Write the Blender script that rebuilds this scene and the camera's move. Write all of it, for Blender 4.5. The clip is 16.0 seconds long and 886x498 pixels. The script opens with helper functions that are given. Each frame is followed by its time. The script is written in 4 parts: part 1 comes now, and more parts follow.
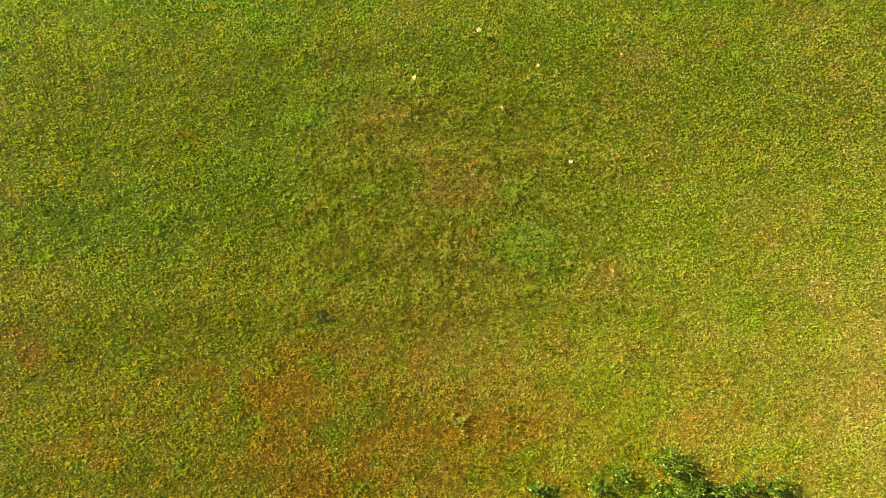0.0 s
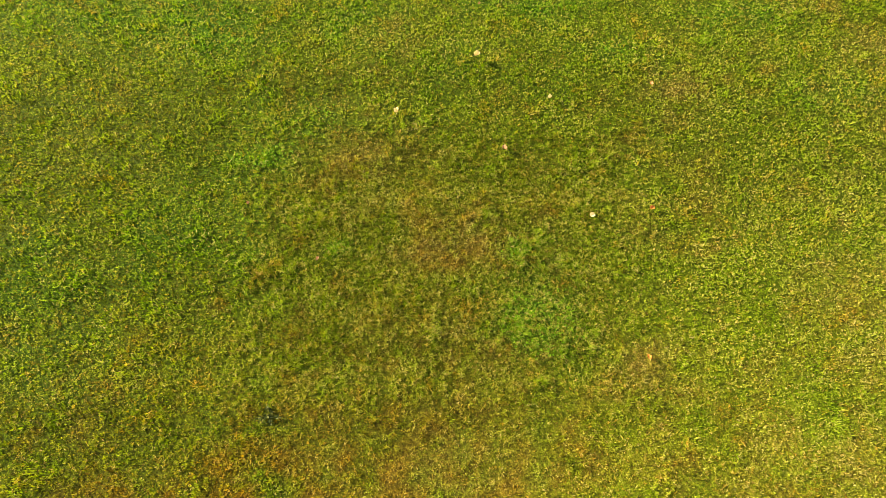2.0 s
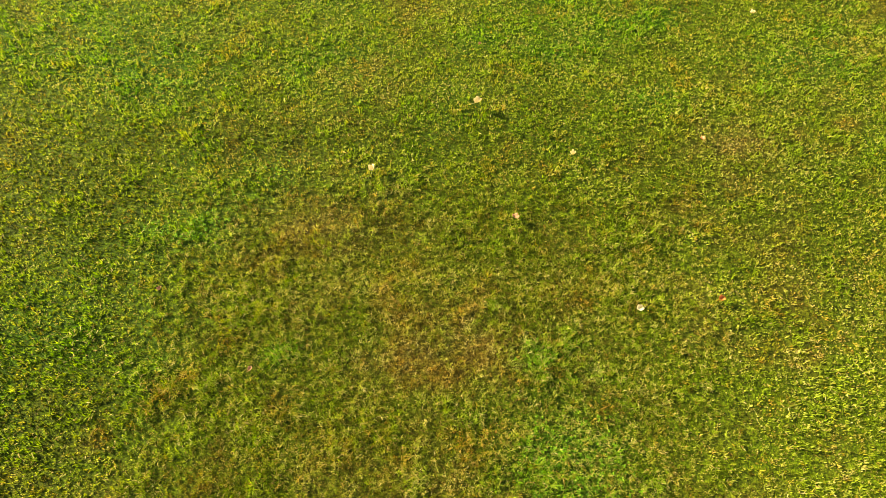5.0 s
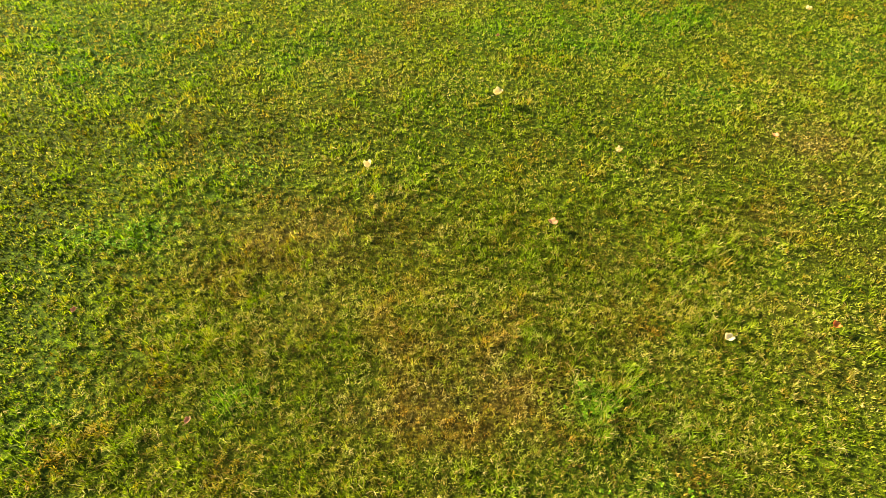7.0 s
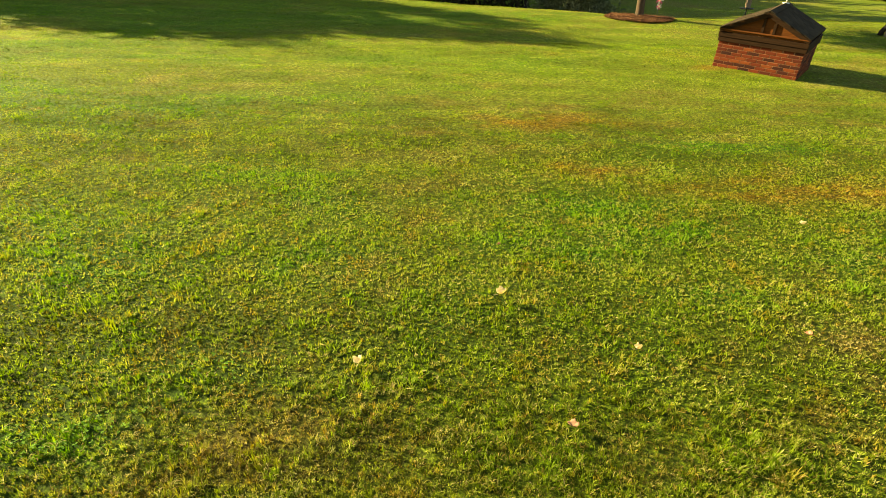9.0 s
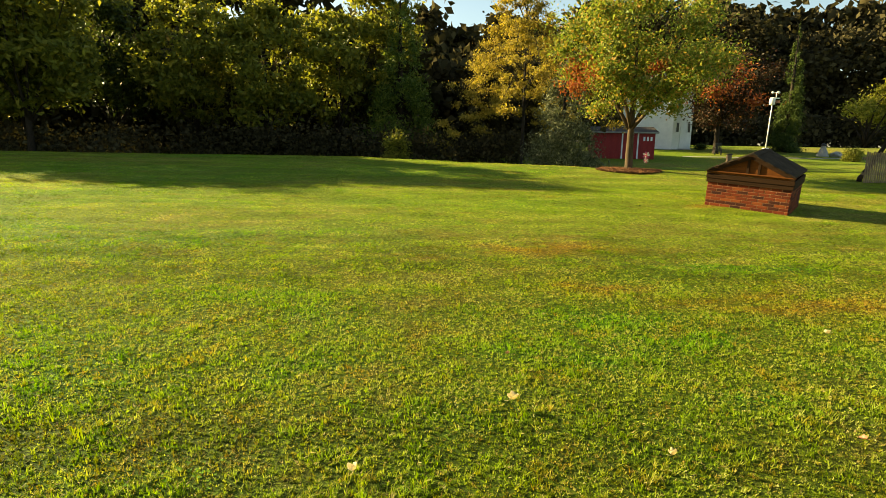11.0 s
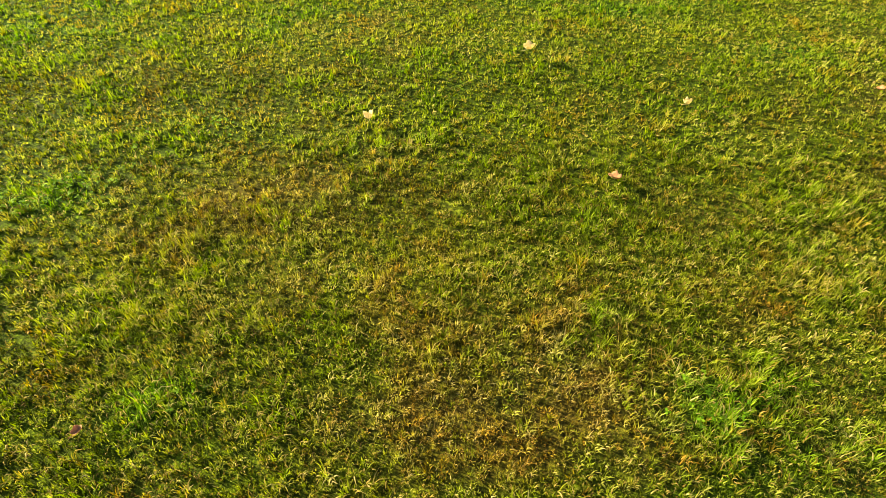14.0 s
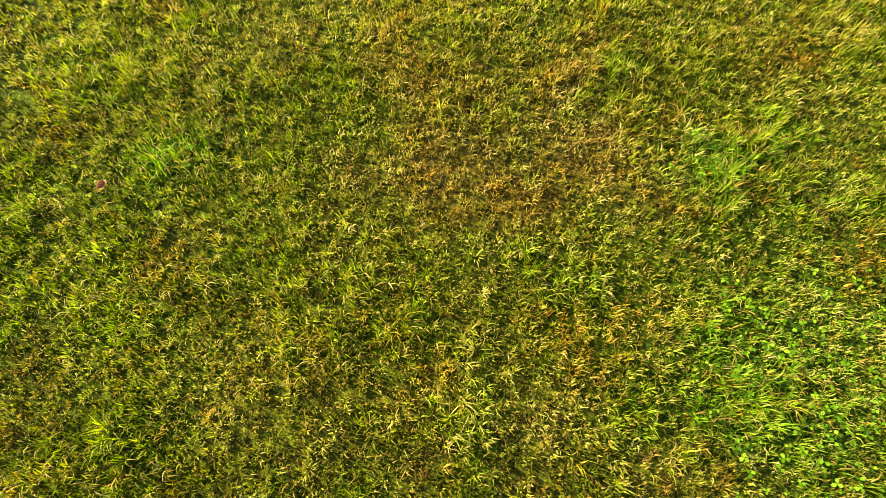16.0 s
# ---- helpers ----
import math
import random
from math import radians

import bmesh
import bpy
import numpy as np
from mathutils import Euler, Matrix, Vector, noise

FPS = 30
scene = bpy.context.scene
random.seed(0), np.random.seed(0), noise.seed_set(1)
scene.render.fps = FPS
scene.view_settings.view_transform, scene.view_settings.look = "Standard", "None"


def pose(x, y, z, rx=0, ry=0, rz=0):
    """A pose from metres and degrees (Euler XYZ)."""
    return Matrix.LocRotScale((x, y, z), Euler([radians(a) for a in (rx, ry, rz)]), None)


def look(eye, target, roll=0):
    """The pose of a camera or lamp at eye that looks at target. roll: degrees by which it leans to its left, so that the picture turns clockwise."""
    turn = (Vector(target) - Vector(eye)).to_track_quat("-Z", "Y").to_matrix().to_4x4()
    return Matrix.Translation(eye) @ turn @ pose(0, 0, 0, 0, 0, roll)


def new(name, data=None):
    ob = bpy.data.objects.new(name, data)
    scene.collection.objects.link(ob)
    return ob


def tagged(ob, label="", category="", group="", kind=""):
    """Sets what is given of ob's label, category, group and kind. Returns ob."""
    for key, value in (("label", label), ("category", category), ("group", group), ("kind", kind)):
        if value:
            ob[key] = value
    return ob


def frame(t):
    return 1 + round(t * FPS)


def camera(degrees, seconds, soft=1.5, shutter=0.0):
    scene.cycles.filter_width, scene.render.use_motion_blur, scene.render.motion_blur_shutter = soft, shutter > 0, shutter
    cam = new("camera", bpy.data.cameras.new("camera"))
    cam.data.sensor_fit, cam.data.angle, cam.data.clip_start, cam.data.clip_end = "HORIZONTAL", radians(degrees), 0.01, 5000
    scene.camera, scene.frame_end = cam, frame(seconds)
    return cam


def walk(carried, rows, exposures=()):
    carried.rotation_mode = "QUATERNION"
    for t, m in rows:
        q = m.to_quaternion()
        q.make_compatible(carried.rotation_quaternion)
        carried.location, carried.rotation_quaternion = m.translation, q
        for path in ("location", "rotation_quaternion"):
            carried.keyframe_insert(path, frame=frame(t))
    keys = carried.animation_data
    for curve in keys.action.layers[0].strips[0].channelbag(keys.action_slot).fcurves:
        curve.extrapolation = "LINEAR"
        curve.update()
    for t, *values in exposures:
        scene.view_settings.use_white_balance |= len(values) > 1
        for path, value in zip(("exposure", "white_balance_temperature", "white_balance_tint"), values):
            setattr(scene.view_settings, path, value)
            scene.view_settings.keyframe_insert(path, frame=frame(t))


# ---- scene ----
# ---- camera and walk ----
cam = camera(76.6, 16.0, soft=0.65)
PATH = [
    (0, 0.325, -5.603, 8.871, 15.41, -0.79, -0.58),
    (0.5, 0.434, -5.251, 8.242, 14.83, -0.86, -0.53),
    (1, 0.511, -4.929, 7.607, 14.24, -1.02, -0.51),
    (1.5, 0.534, -4.692, 7.194, 13.79, -1.1, -0.47),
    (2, 0.533, -4.576, 6.989, 19.46, -0.86, -0.25),
    (2.5, 0.547, -4.564, 6.873, 25.71, -0.95, -0.01),
    (3, 0.629, -4.601, 6.714, 30.09, -0.87, 0.25),
    (3.5, 0.733, -4.498, 6.441, 30.21, -0.56, 0.17),
    (4, 0.735, -4.222, 5.929, 29.46, -0.79, 0.15),
    (4.2, 0.721, -4.064, 5.739, 28.68, -0.88, 0.05),
    (6.3, 0.521, -3.6, 3.846, 31.81, -2.22, -0.44),
    (6.5, 0.522, -3.578, 3.709, 33.15, -2.12, -0.41),
    (7, 0.494, -3.51, 3.458, 37.26, -1.92, -0.41),
    (7.5, 0.487, -3.505, 3.285, 43.83, -1.9, -0.14),
    (8, 0.521, -3.49, 3.11, 50.32, -1.8, 0.01),
    (8.5, 0.558, -3.471, 2.943, 56.73, -1.68, 0.09),
    (9, 0.572, -3.44, 2.753, 63.05, -1.52, 0.08),
    (9.5, 0.593, -3.396, 2.586, 69.2, -1.3, 0.09),
    (9.7, 0.603, -3.398, 2.525, 71.71, -1.29, 0.11),
    (10.05, 0.6, -3.4, 2.43, 75.6, -1.2, 0.13),
    (10.4, 0.592, -3.4, 2.34, 78.4, -1.1, 0.14),
    (10.75, 0.58, -3.4, 2.24, 79.5, -1, 0.15),
    (11.1, 0.56, -3.402, 2.15, 79, -0.85, 0.16),
    (11.45, 0.54, -3.402, 2.09, 76.9, -0.7, 0.16),
    (11.8, 0.515, -3.402, 2.071, 73.1, -0.6, 0.16),
    (12, 0.5, -3.4, 2.092, 70.63, -0.7, 0.11),
    (12.5, 0.519, -3.397, 2.107, 64.63, -0.68, 0.04),
    (13, 0.528, -3.374, 2.092, 58.61, -0.69, -0.01),
    (13.5, 0.501, -3.339, 2.062, 52.19, -1.07, -0),
    (14, 0.421, -3.334, 2.008, 46.09, -1.21, -0.37),
    (14.5, 0.323, -3.341, 1.952, 39.84, -1.4, -0.55),
    (15, 0.255, -3.346, 1.977, 33.42, -1.51, -0.63),
    (15.5, 0.279, -3.352, 2.012, 27.23, -1.43, -0.59),
    (16, 0.367, -3.318, 2.013, 21.19, -1.3, -0.57),
]

walk(cam, [(t, pose(x, y, z, rx, ry, rz)) for t, x, y, z, rx, ry, rz in PATH],
     [(0.0, 2.58, 7800, 0), (4.0, 2.57, 7800, 0), (7.0, 2.58, 7800, 0), (7.8, 2.58, 7800, 0), (9.5, 2.33, 7800, 0), (12.0, 2.26, 7800, 0), (12.5, 2.29, 7800, 0), (14.3, 2.43, 7800, 0), (16.0, 2.65, 7800, 0)])

# ---- world and sun ----
SUN_WAY = Vector((0.90, -0.43, -0.40)).normalized()   # the way the light travels
world = bpy.data.worlds.new("sky")
scene.world = world
world.use_nodes = True
sky = world.node_tree.nodes.new("ShaderNodeTexSky")
sky.sky_type = "NISHITA"
sky.sun_disc = False
sky.sun_elevation = math.asin(-SUN_WAY.z)
sky.sun_rotation = math.atan2(-SUN_WAY.x, -SUN_WAY.y)
background = world.node_tree.nodes["Background"]
background.inputs[1].default_value = 0.049
world.node_tree.links.new(sky.outputs[0], background.inputs[0])
sun_data = bpy.data.lights.new("sun", "SUN")
sun_data.energy = 5.0
sun_data.angle = radians(0.6)
sun_data.color = (1.0, 0.84, 0.50)
sun = new("sun", sun_data)
sun.matrix_world = look((-40, 20, 30), Vector((-40, 20, 30)) + SUN_WAY)


# ---- materials ----
class Mat:
    """A node material with short ways to add nodes."""

    def __init__(self, name, rough=0.6, metal=0.0, spec=0.4):
        self.m = bpy.data.materials.new(name)
        self.m.use_nodes = True
        self.nt = self.m.node_tree
        self.bsdf = self.nt.nodes["Principled BSDF"]
        self.out = self.nt.nodes["Material Output"]
        self.bsdf.inputs["Roughness"].default_value = rough
        self.bsdf.inputs["Metallic"].default_value = metal
        self.bsdf.inputs["Specular IOR Level"].default_value = spec

    def node(self, kind, **values):
        n = self.nt.nodes.new(kind)
        for key, value in values.items():
            if key in n.inputs:
                n.inputs[key].default_value = value
        return n

    def link(self, a, b):
        self.nt.links.new(a, b)

    def coords(self):
        return self.node("ShaderNodeTexCoord").outputs["Object"]

    def noise(self, scale, detail=4.0, rough=0.6, stretch=None):
        n = self.node("ShaderNodeTexNoise", Scale=scale, Detail=detail, Roughness=rough)
        vec = self.coords()
        if stretch:
            mp = self.node("ShaderNodeMapping", Scale=stretch)
            self.link(vec, mp.inputs[0])
            vec = mp.outputs[0]
        self.link(vec, n.inputs["Vector"])
        return n.outputs["Fac"]

    def ramp(self, fac, stops):
        n = self.node("ShaderNodeValToRGB")
        e = n.color_ramp.elements
        while len(e) < len(stops):
            e.new(0.5)
        for el, (pos, col) in zip(e, stops):
            el.position, el.color = pos, (*col, 1)
        self.link(fac, n.inputs[0])
        return n.outputs[0]

    def mix(self, fac, a, b, blend="MIX"):
        n = self.nt.nodes.new("ShaderNodeMix")
        n.data_type, n.blend_type = "RGBA", blend
        for sock, value in ((n.inputs[0], fac), (n.inputs[6], a), (n.inputs[7], b)):
            if isinstance(value, (int, float)):
                sock.default_value = value
            elif isinstance(value, tuple):
                sock.default_value = (*value, 1)
            else:
                self.link(value, sock)
        return n.outputs[2]

    def math(self, op, a, b=0.0):
        n = self.nt.nodes.new("ShaderNodeMath")
        n.operation = op
        for sock, value in ((n.inputs[0], a), (n.inputs[1], b)):
            if isinstance(value, (int, float)):
                sock.default_value = value
            else:
                self.link(value, sock)
        return n.outputs[0]

    def attr(self, name):
        n = self.nt.nodes.new("ShaderNodeAttribute")
        n.attribute_name = name
        return n.outputs["Fac"]

    def island(self):
        return self.nt.nodes.new("ShaderNodeNewGeometry").outputs["Random Per Island"]

    def obj_random(self):
        return self.nt.nodes.new("ShaderNodeObjectInfo").outputs["Random"]

    def color(self, sock):
        self.base = sock
        self.link(sock, self.bsdf.inputs["Base Color"])
        return self

    def bump(self, height, strength=0.4, distance=0.01):
        n = self.node("ShaderNodeBump", Strength=strength, Distance=distance)
        self.link(height, n.inputs["Height"])
        self.link(n.outputs[0], self.bsdf.inputs["Normal"])
        return self

    def translucent(self, amount, tint=(1.0, 1.0, 0.6)):
        t = self.node("ShaderNodeBsdfTranslucent")
        self.link(self.mix(1.0, self.base, tint, "MULTIPLY"), t.inputs["Color"])
        mx = self.node("ShaderNodeMixShader")
        mx.inputs[0].default_value = amount
        self.link(self.bsdf.outputs[0], mx.inputs[1])
        self.link(t.outputs[0], mx.inputs[2])
        self.link(mx.outputs[0], self.out.inputs[0])
        return self


def grass_color(m, tone):
    """Blade colour from the lawn's dry and lush fields and a random tone."""
    green = m.ramp(tone, [(0.04, (0.022, 0.036, 0.003)), (0.4, (0.130, 0.196, 0.008)), (0.7, (0.226, 0.300, 0.018)), (0.95, (0.34, 0.40, 0.06))])
    lush = m.ramp(tone, [(0.04, (0.016, 0.044, 0.005)), (0.5, (0.094, 0.224, 0.007)), (0.95, (0.24, 0.37, 0.028))])
    dry = m.ramp(tone, [(0.04, (0.055, 0.036, 0.010)), (0.4, (0.25, 0.175, 0.045)), (0.7, (0.38, 0.295, 0.110)), (0.95, (0.54, 0.46, 0.24))])
    rust = m.ramp(tone, [(0.04, (0.060, 0.030, 0.004)), (0.5, (0.30, 0.165, 0.018)), (0.95, (0.48, 0.30, 0.06))])
    c = m.mix(m.attr("lush"), green, lush)
    c = m.mix(m.attr("dry"), c, dry)
    return m.mix(m.attr("rust"), c, rust)


GRASS = Mat("grass_blade", 0.65, spec=0.14)
GRASS.color(grass_color(GRASS, GRASS.math("ADD", GRASS.math("MULTIPLY", GRASS.island(), 0.38), GRASS.math("MULTIPLY", GRASS.attr("hue"), 0.62)))).translucent(0.50, (0.96, 1.0, 0.36))
SOIL = Mat("lawn_soil_and_thatch", 0.95, spec=0.1)
# moss, clippings and short undergrowth between the tufts: the same tints, in fine tangled flecks
thatch = SOIL.math("ADD", SOIL.math("MULTIPLY", SOIL.noise(44.0, 5.0, 0.75), 0.66), SOIL.math("MULTIPLY", SOIL.noise(15.0, 3.0, 0.6), 0.34))
flecks = SOIL.ramp(thatch, [(0.40, (0.0, 0.0, 0.0)), (0.53, (0.14, 0.14, 0.14)), (0.66, (0.58, 0.58, 0.58))])
# far off it paints missing grass; elsewhere it paints the dark gaps brighter
factor = SOIL.attr("tone_lift")
SOIL.color(grass_color(SOIL, SOIL.math("ADD", SOIL.math("MULTIPLY", flecks, SOIL.math("ADD", SOIL.math("MULTIPLY", factor, 0.7), 1.0)), SOIL.math("MULTIPLY", factor, 0.11))))
SOIL.bump(thatch, 1.0, 0.045)


def leaf_material(name, stops, through_light=0.35, rough=0.5, spec=0.12):
    m = Mat(name, rough, spec=spec)
    m.color(m.ramp(m.island(), stops)).translucent(through_light, (1.0, 1.0, 0.6))
    return m.m


CLOVER = leaf_material("clover_leaf", [(0.0, (0.05, 0.13, 0.008)), (0.6, (0.11, 0.25, 0.012)), (1.0, (0.20, 0.34, 0.03))], 0.4, 0.75)
LEAF_DARK = leaf_material("dark_green_leaf", [(0.0, (0.022, 0.034, 0.010)), (0.6, (0.05, 0.068, 0.014)), (1.0, (0.11, 0.115, 0.022))], 0.35)
# the wood's inner shade is put into this dark leaf colour
LEAF_WOOD_SHADE = leaf_material("shaded_wood_leaf", [(0.0, (0.024, 0.022, 0.014)), (1.0, (0.075, 0.062, 0.030))], 0.15, 1.0, 0.0)
LEAF_OLIVE = leaf_material("olive_leaf", [(0.0, (0.10, 0.115, 0.022)), (0.6, (0.19, 0.195, 0.030)), (1.0, (0.32, 0.28, 0.05))], 0.5)
LEAF_GOLD = leaf_material("golden_leaf", [(0.0, (0.15, 0.12, 0.02)), (0.5, (0.29, 0.23, 0.042)), (1.0, (0.48, 0.33, 0.07))], 0.5)
LEAF_MAPLE = leaf_material("maple_green_leaf", [(0.0, (0.08, 0.12, 0.02)), (0.5, (0.18, 0.23, 0.04)), (0.8, (0.32, 0.31, 0.07)), (1.0, (0.46, 0.22, 0.05))], 0.5)
LEAF_RED = leaf_material("maple_red_leaf", [(0.0, (0.18, 0.045, 0.02)), (0.6, (0.33, 0.085, 0.03)), (1.0, (0.42, 0.19, 0.05))], 0.4)
LEAF_BLUE = leaf_material("blue_green_needle", [(0.0, (0.04, 0.05, 0.025)), (0.6, (0.12, 0.13, 0.065)), (1.0, (0.30, 0.30, 0.17))], 0.12)
LEAF_PINE = leaf_material("pine_needle", [(0.0, (0.024, 0.042, 0.012)), (0.6, (0.062, 0.092, 0.022)), (1.0, (0.14, 0.17, 0.035))], 0.35)
# reddish brown oak leaf, with the shade over the crown mixed into its colour
LEAF_OAK_SHADE = leaf_material("shaded_red_brown_leaf", [(0.0, (0.016, 0.015, 0.008)), (0.6, (0.036, 0.024, 0.012)), (1.0, (0.085, 0.032, 0.014))], 0.2)
LEAF_LIME = leaf_material("bright_lime_leaf", [(0.0, (0.11, 0.12, 0.02)), (0.6, (0.24, 0.25, 0.04)), (1.0, (0.42, 0.36, 0.07))], 0.45)
LEAF_FIR = leaf_material("light_pine_needle", [(0.0, (0.05, 0.08, 0.02)), (0.6, (0.13, 0.18, 0.035)), (1.0, (0.26, 0.30, 0.06))], 0.4)
# about one leaf in ten is coloured pale, for the white glints on weeds
LEAF_WEED = leaf_material("weed_leaf", [(0.0, (0.030, 0.062, 0.006)), (0.6, (0.066, 0.135, 0.010)), (0.88, (0.14, 0.22, 0.02)), (1.0, (0.48, 0.48, 0.25))], 0.3, 0.6, 0.08)


def bark_material(name, a, b):
    m = Mat(name, 0.9, spec=0.2)
    n = m.noise(9.0, 6.0, 0.7, (1, 1, 0.22))
    m.color(m.ramp(n, [(0.3, a), (0.7, b)])).bump(n, 0.9, 0.03)
    return m.m


BARK = bark_material("grey_brown_bark", (0.028, 0.018, 0.010), (0.095, 0.062, 0.036))
BARK_DARK = bark_material("dark_bark", (0.009, 0.007, 0.005), (0.034, 0.024, 0.016))


def brick_material():
    m = Mat("red_brick", 0.9, spec=0.08)
    body = m.ramp(m.obj_random(), [(0.0, (0.022, 0.009, 0.007)), (0.15, (0.045, 0.012, 0.007)), (0.3, (0.10, 0.018, 0.006)), (0.65, (0.145, 0.026, 0.008)), (1.0, (0.22, 0.055, 0.014))])
    n = m.noise(60.0, 5.0, 0.7)
    m.color(m.mix(m.math("MULTIPLY", n, 0.5), body, (0.09, 0.03, 0.02))).bump(n, 0.6, 0.004)
    return m.m


BRICK = brick_material()


def stained(name, a, b, scale=8.0, rough=0.8, stretch=None, bump=0.4, dist=0.004, metal=0.0, spec=0.3):
    m = Mat(name, rough, metal, spec)
    n = m.noise(scale, 6.0, 0.65, stretch)
    fine = m.noise(scale * 9, 3.0, 0.6, stretch)
    c = m.ramp(n, [(0.28, a), (0.72, b)])
    m.color(m.mix(m.math("MULTIPLY", fine, 0.35), c, tuple(v * 0.55 for v in a))).bump(fine, bump, dist)
    return m.m


MORTAR = stained("mortar", (0.25, 0.105, 0.05), (0.34, 0.17, 0.08), 30)
PLYWOOD = stained("weathered_plywood", (0.065, 0.020, 0.004), (0.15, 0.048, 0.009), 5, 0.85, (1, 1, 6), spec=0.1)
TRIM_WOOD = stained("weathered_trim_board", (0.012, 0.006, 0.003), (0.045, 0.020, 0.008), 4, 0.85, (0.6, 0.6, 12), spec=0.08)
GREY_WOOD = stained("grey_bleached_wood", (0.14, 0.095, 0.06), (0.30, 0.21, 0.14), 5, 0.9, (1, 1, 0.2))


def shingle_material():
    m = Mat("asphalt_shingle", 0.95, spec=0.05)
    g = m.noise(240.0, 2.0)
    c = m.ramp(m.obj_random(), [(0.0, (0.020, 0.013, 0.008)), (1.0, (0.050, 0.034, 0.021))])
    moss = m.ramp(m.noise(5.0, 4.0), [(0.5, (0, 0, 0)), (0.75, (1, 1, 1))])
    m.color(m.mix(m.math("MULTIPLY", moss, 0.5), m.mix(m.math("MULTIPLY", g, 0.5), c, (0.07, 0.055, 0.04)), (0.055, 0.045, 0.012))).bump(g, 0.7, 0.004)
    return m.m


SHINGLE = shingle_material()
RED_PAINT = stained("barn_red_siding", (0.21, 0.010, 0.013), (0.30, 0.020, 0.020), 3, 0.6, (1, 1, 0.3))
WHITE_PAINT = stained("white_painted_siding", (0.66, 0.68, 0.70), (0.80, 0.81, 0.82), 2, 0.6)
WHITE_PLASTIC = stained("white_plastic", (0.70, 0.68, 0.62), (0.82, 0.80, 0.76), 20, 0.45)
ROOF_BROWN = stained("brown_shed_roof", (0.025, 0.018, 0.014), (0.06, 0.045, 0.035), 3, 0.9)
ROOF_DARK = stained("dark_house_roof", (0.05, 0.05, 0.055), (0.10, 0.10, 0.10), 3, 0.9)
GLASS_DARK = Mat("dark_window_glass", 0.3, spec=0.06)
GLASS_DARK.color(GLASS_DARK.ramp(GLASS_DARK.noise(1.5), [(0.3, (0.012, 0.014, 0.018)), (0.7, (0.03, 0.034, 0.04))]))
GLASS_DARK = GLASS_DARK.m
STONE = stained("grey_garden_stone", (0.22, 0.21, 0.19), (0.42, 0.40, 0.37), 6, 0.9, bump=0.7, dist=0.02)
CONCRETE = stained("pale_concrete", (0.20, 0.19, 0.17), (0.30, 0.29, 0.26), 2, 0.9)
DARK_METAL = stained("dark_metal", (0.03, 0.03, 0.03), (0.07, 0.065, 0.06), 9, 0.5, metal=0.5)
PINK = stained("pink_plastic_petal", (0.55, 0.07, 0.16), (0.72, 0.15, 0.25), 9, 0.45)
CREAM = stained("cream_plastic_petal", (0.70, 0.60, 0.50), (0.82, 0.74, 0.62), 9, 0.45)


def fallen_material(name, a, b, c):
    m = Mat(name, 0.7, spec=0.25)
    n = m.noise(38.0, 5.0, 0.7)
    m.color(m.ramp(n, [(0.3, a), (0.55, b), (0.75, c)])).bump(n, 0.4, 0.002).translucent(0.45, (1, 0.92, 0.75))
    return m.m


LEAF_CREAM = fallen_material("pale_cream_dead_leaf", (0.62, 0.54, 0.30), (0.78, 0.71, 0.47), (0.86, 0.81, 0.60))
LEAF_TAN = fallen_material("pinkish_tan_dead_leaf", (0.24, 0.12, 0.07), (0.40, 0.23, 0.14), (0.52, 0.33, 0.21))
LEAF_ORANGE = fallen_material("orange_brown_dead_leaf", (0.40, 0.13, 0.03), (0.58, 0.24, 0.06), (0.66, 0.34, 0.12))
LEAF_BROWN = fallen_material("red_brown_dead_leaf", (0.26, 0.09, 0.05), (0.45, 0.20, 0.12), (0.75, 0.55, 0.42))


def mulch_material():
    m = Mat("brown_mulch_chip", 0.95, spec=0.1)
    m.color(m.ramp(m.island(), [(0.0, (0.11, 0.052, 0.026)), (0.6, (0.21, 0.10, 0.048)), (1.0, (0.31, 0.165, 0.085))]))
    return m.m


MULCH = mulch_material()


# ---- mesh helpers ----
RISE = math.tan(radians(4.4))


def ground_z(x, y):
    """Height of the ground: an even rise, an oblique crest with a hollow behind it, and a far rise."""
    x, y = np.asarray(x, float), np.asarray(y, float)
    crest = np.interp(x, [-3.0, 8.0], [20.6, 17.2])
    d = y - crest
    over = 0.45 * np.logaddexp(0, np.clip(d / 0.45, -60, 400))
    rise = RISE * (np.where(y < -14, -14 + (np.maximum(y, -60) + 14) * 0.4, y) - over)
    f = np.clip(d / 6.0, 0, 1)
    dip = np.interp(x, [7.0, 14.0], [0.85, 0.30]) * f * f * (3 - 2 * f)
    far = np.interp(y, [24, 34, 42, 56, 80, 240], [0.7, 0.95, 1.30, 2.22, 2.42, 2.9])
    g = np.clip((y - 25) / 14.0, 0, 1)
    ripple = np.clip((y - 1.5) / 3, 0, 1) * np.clip((24 - y) / 3, 0, 1) * (np.abs(x) < 25)
    ripple = ripple * 0.08 * (fbm(x * 0.33, y, 0.75, 131, 2) - 0.5)
    return (rise - dip) * (1 - g) + far * g + ripple - 0.042


def gz(x, y):
    return float(ground_z(x, y))


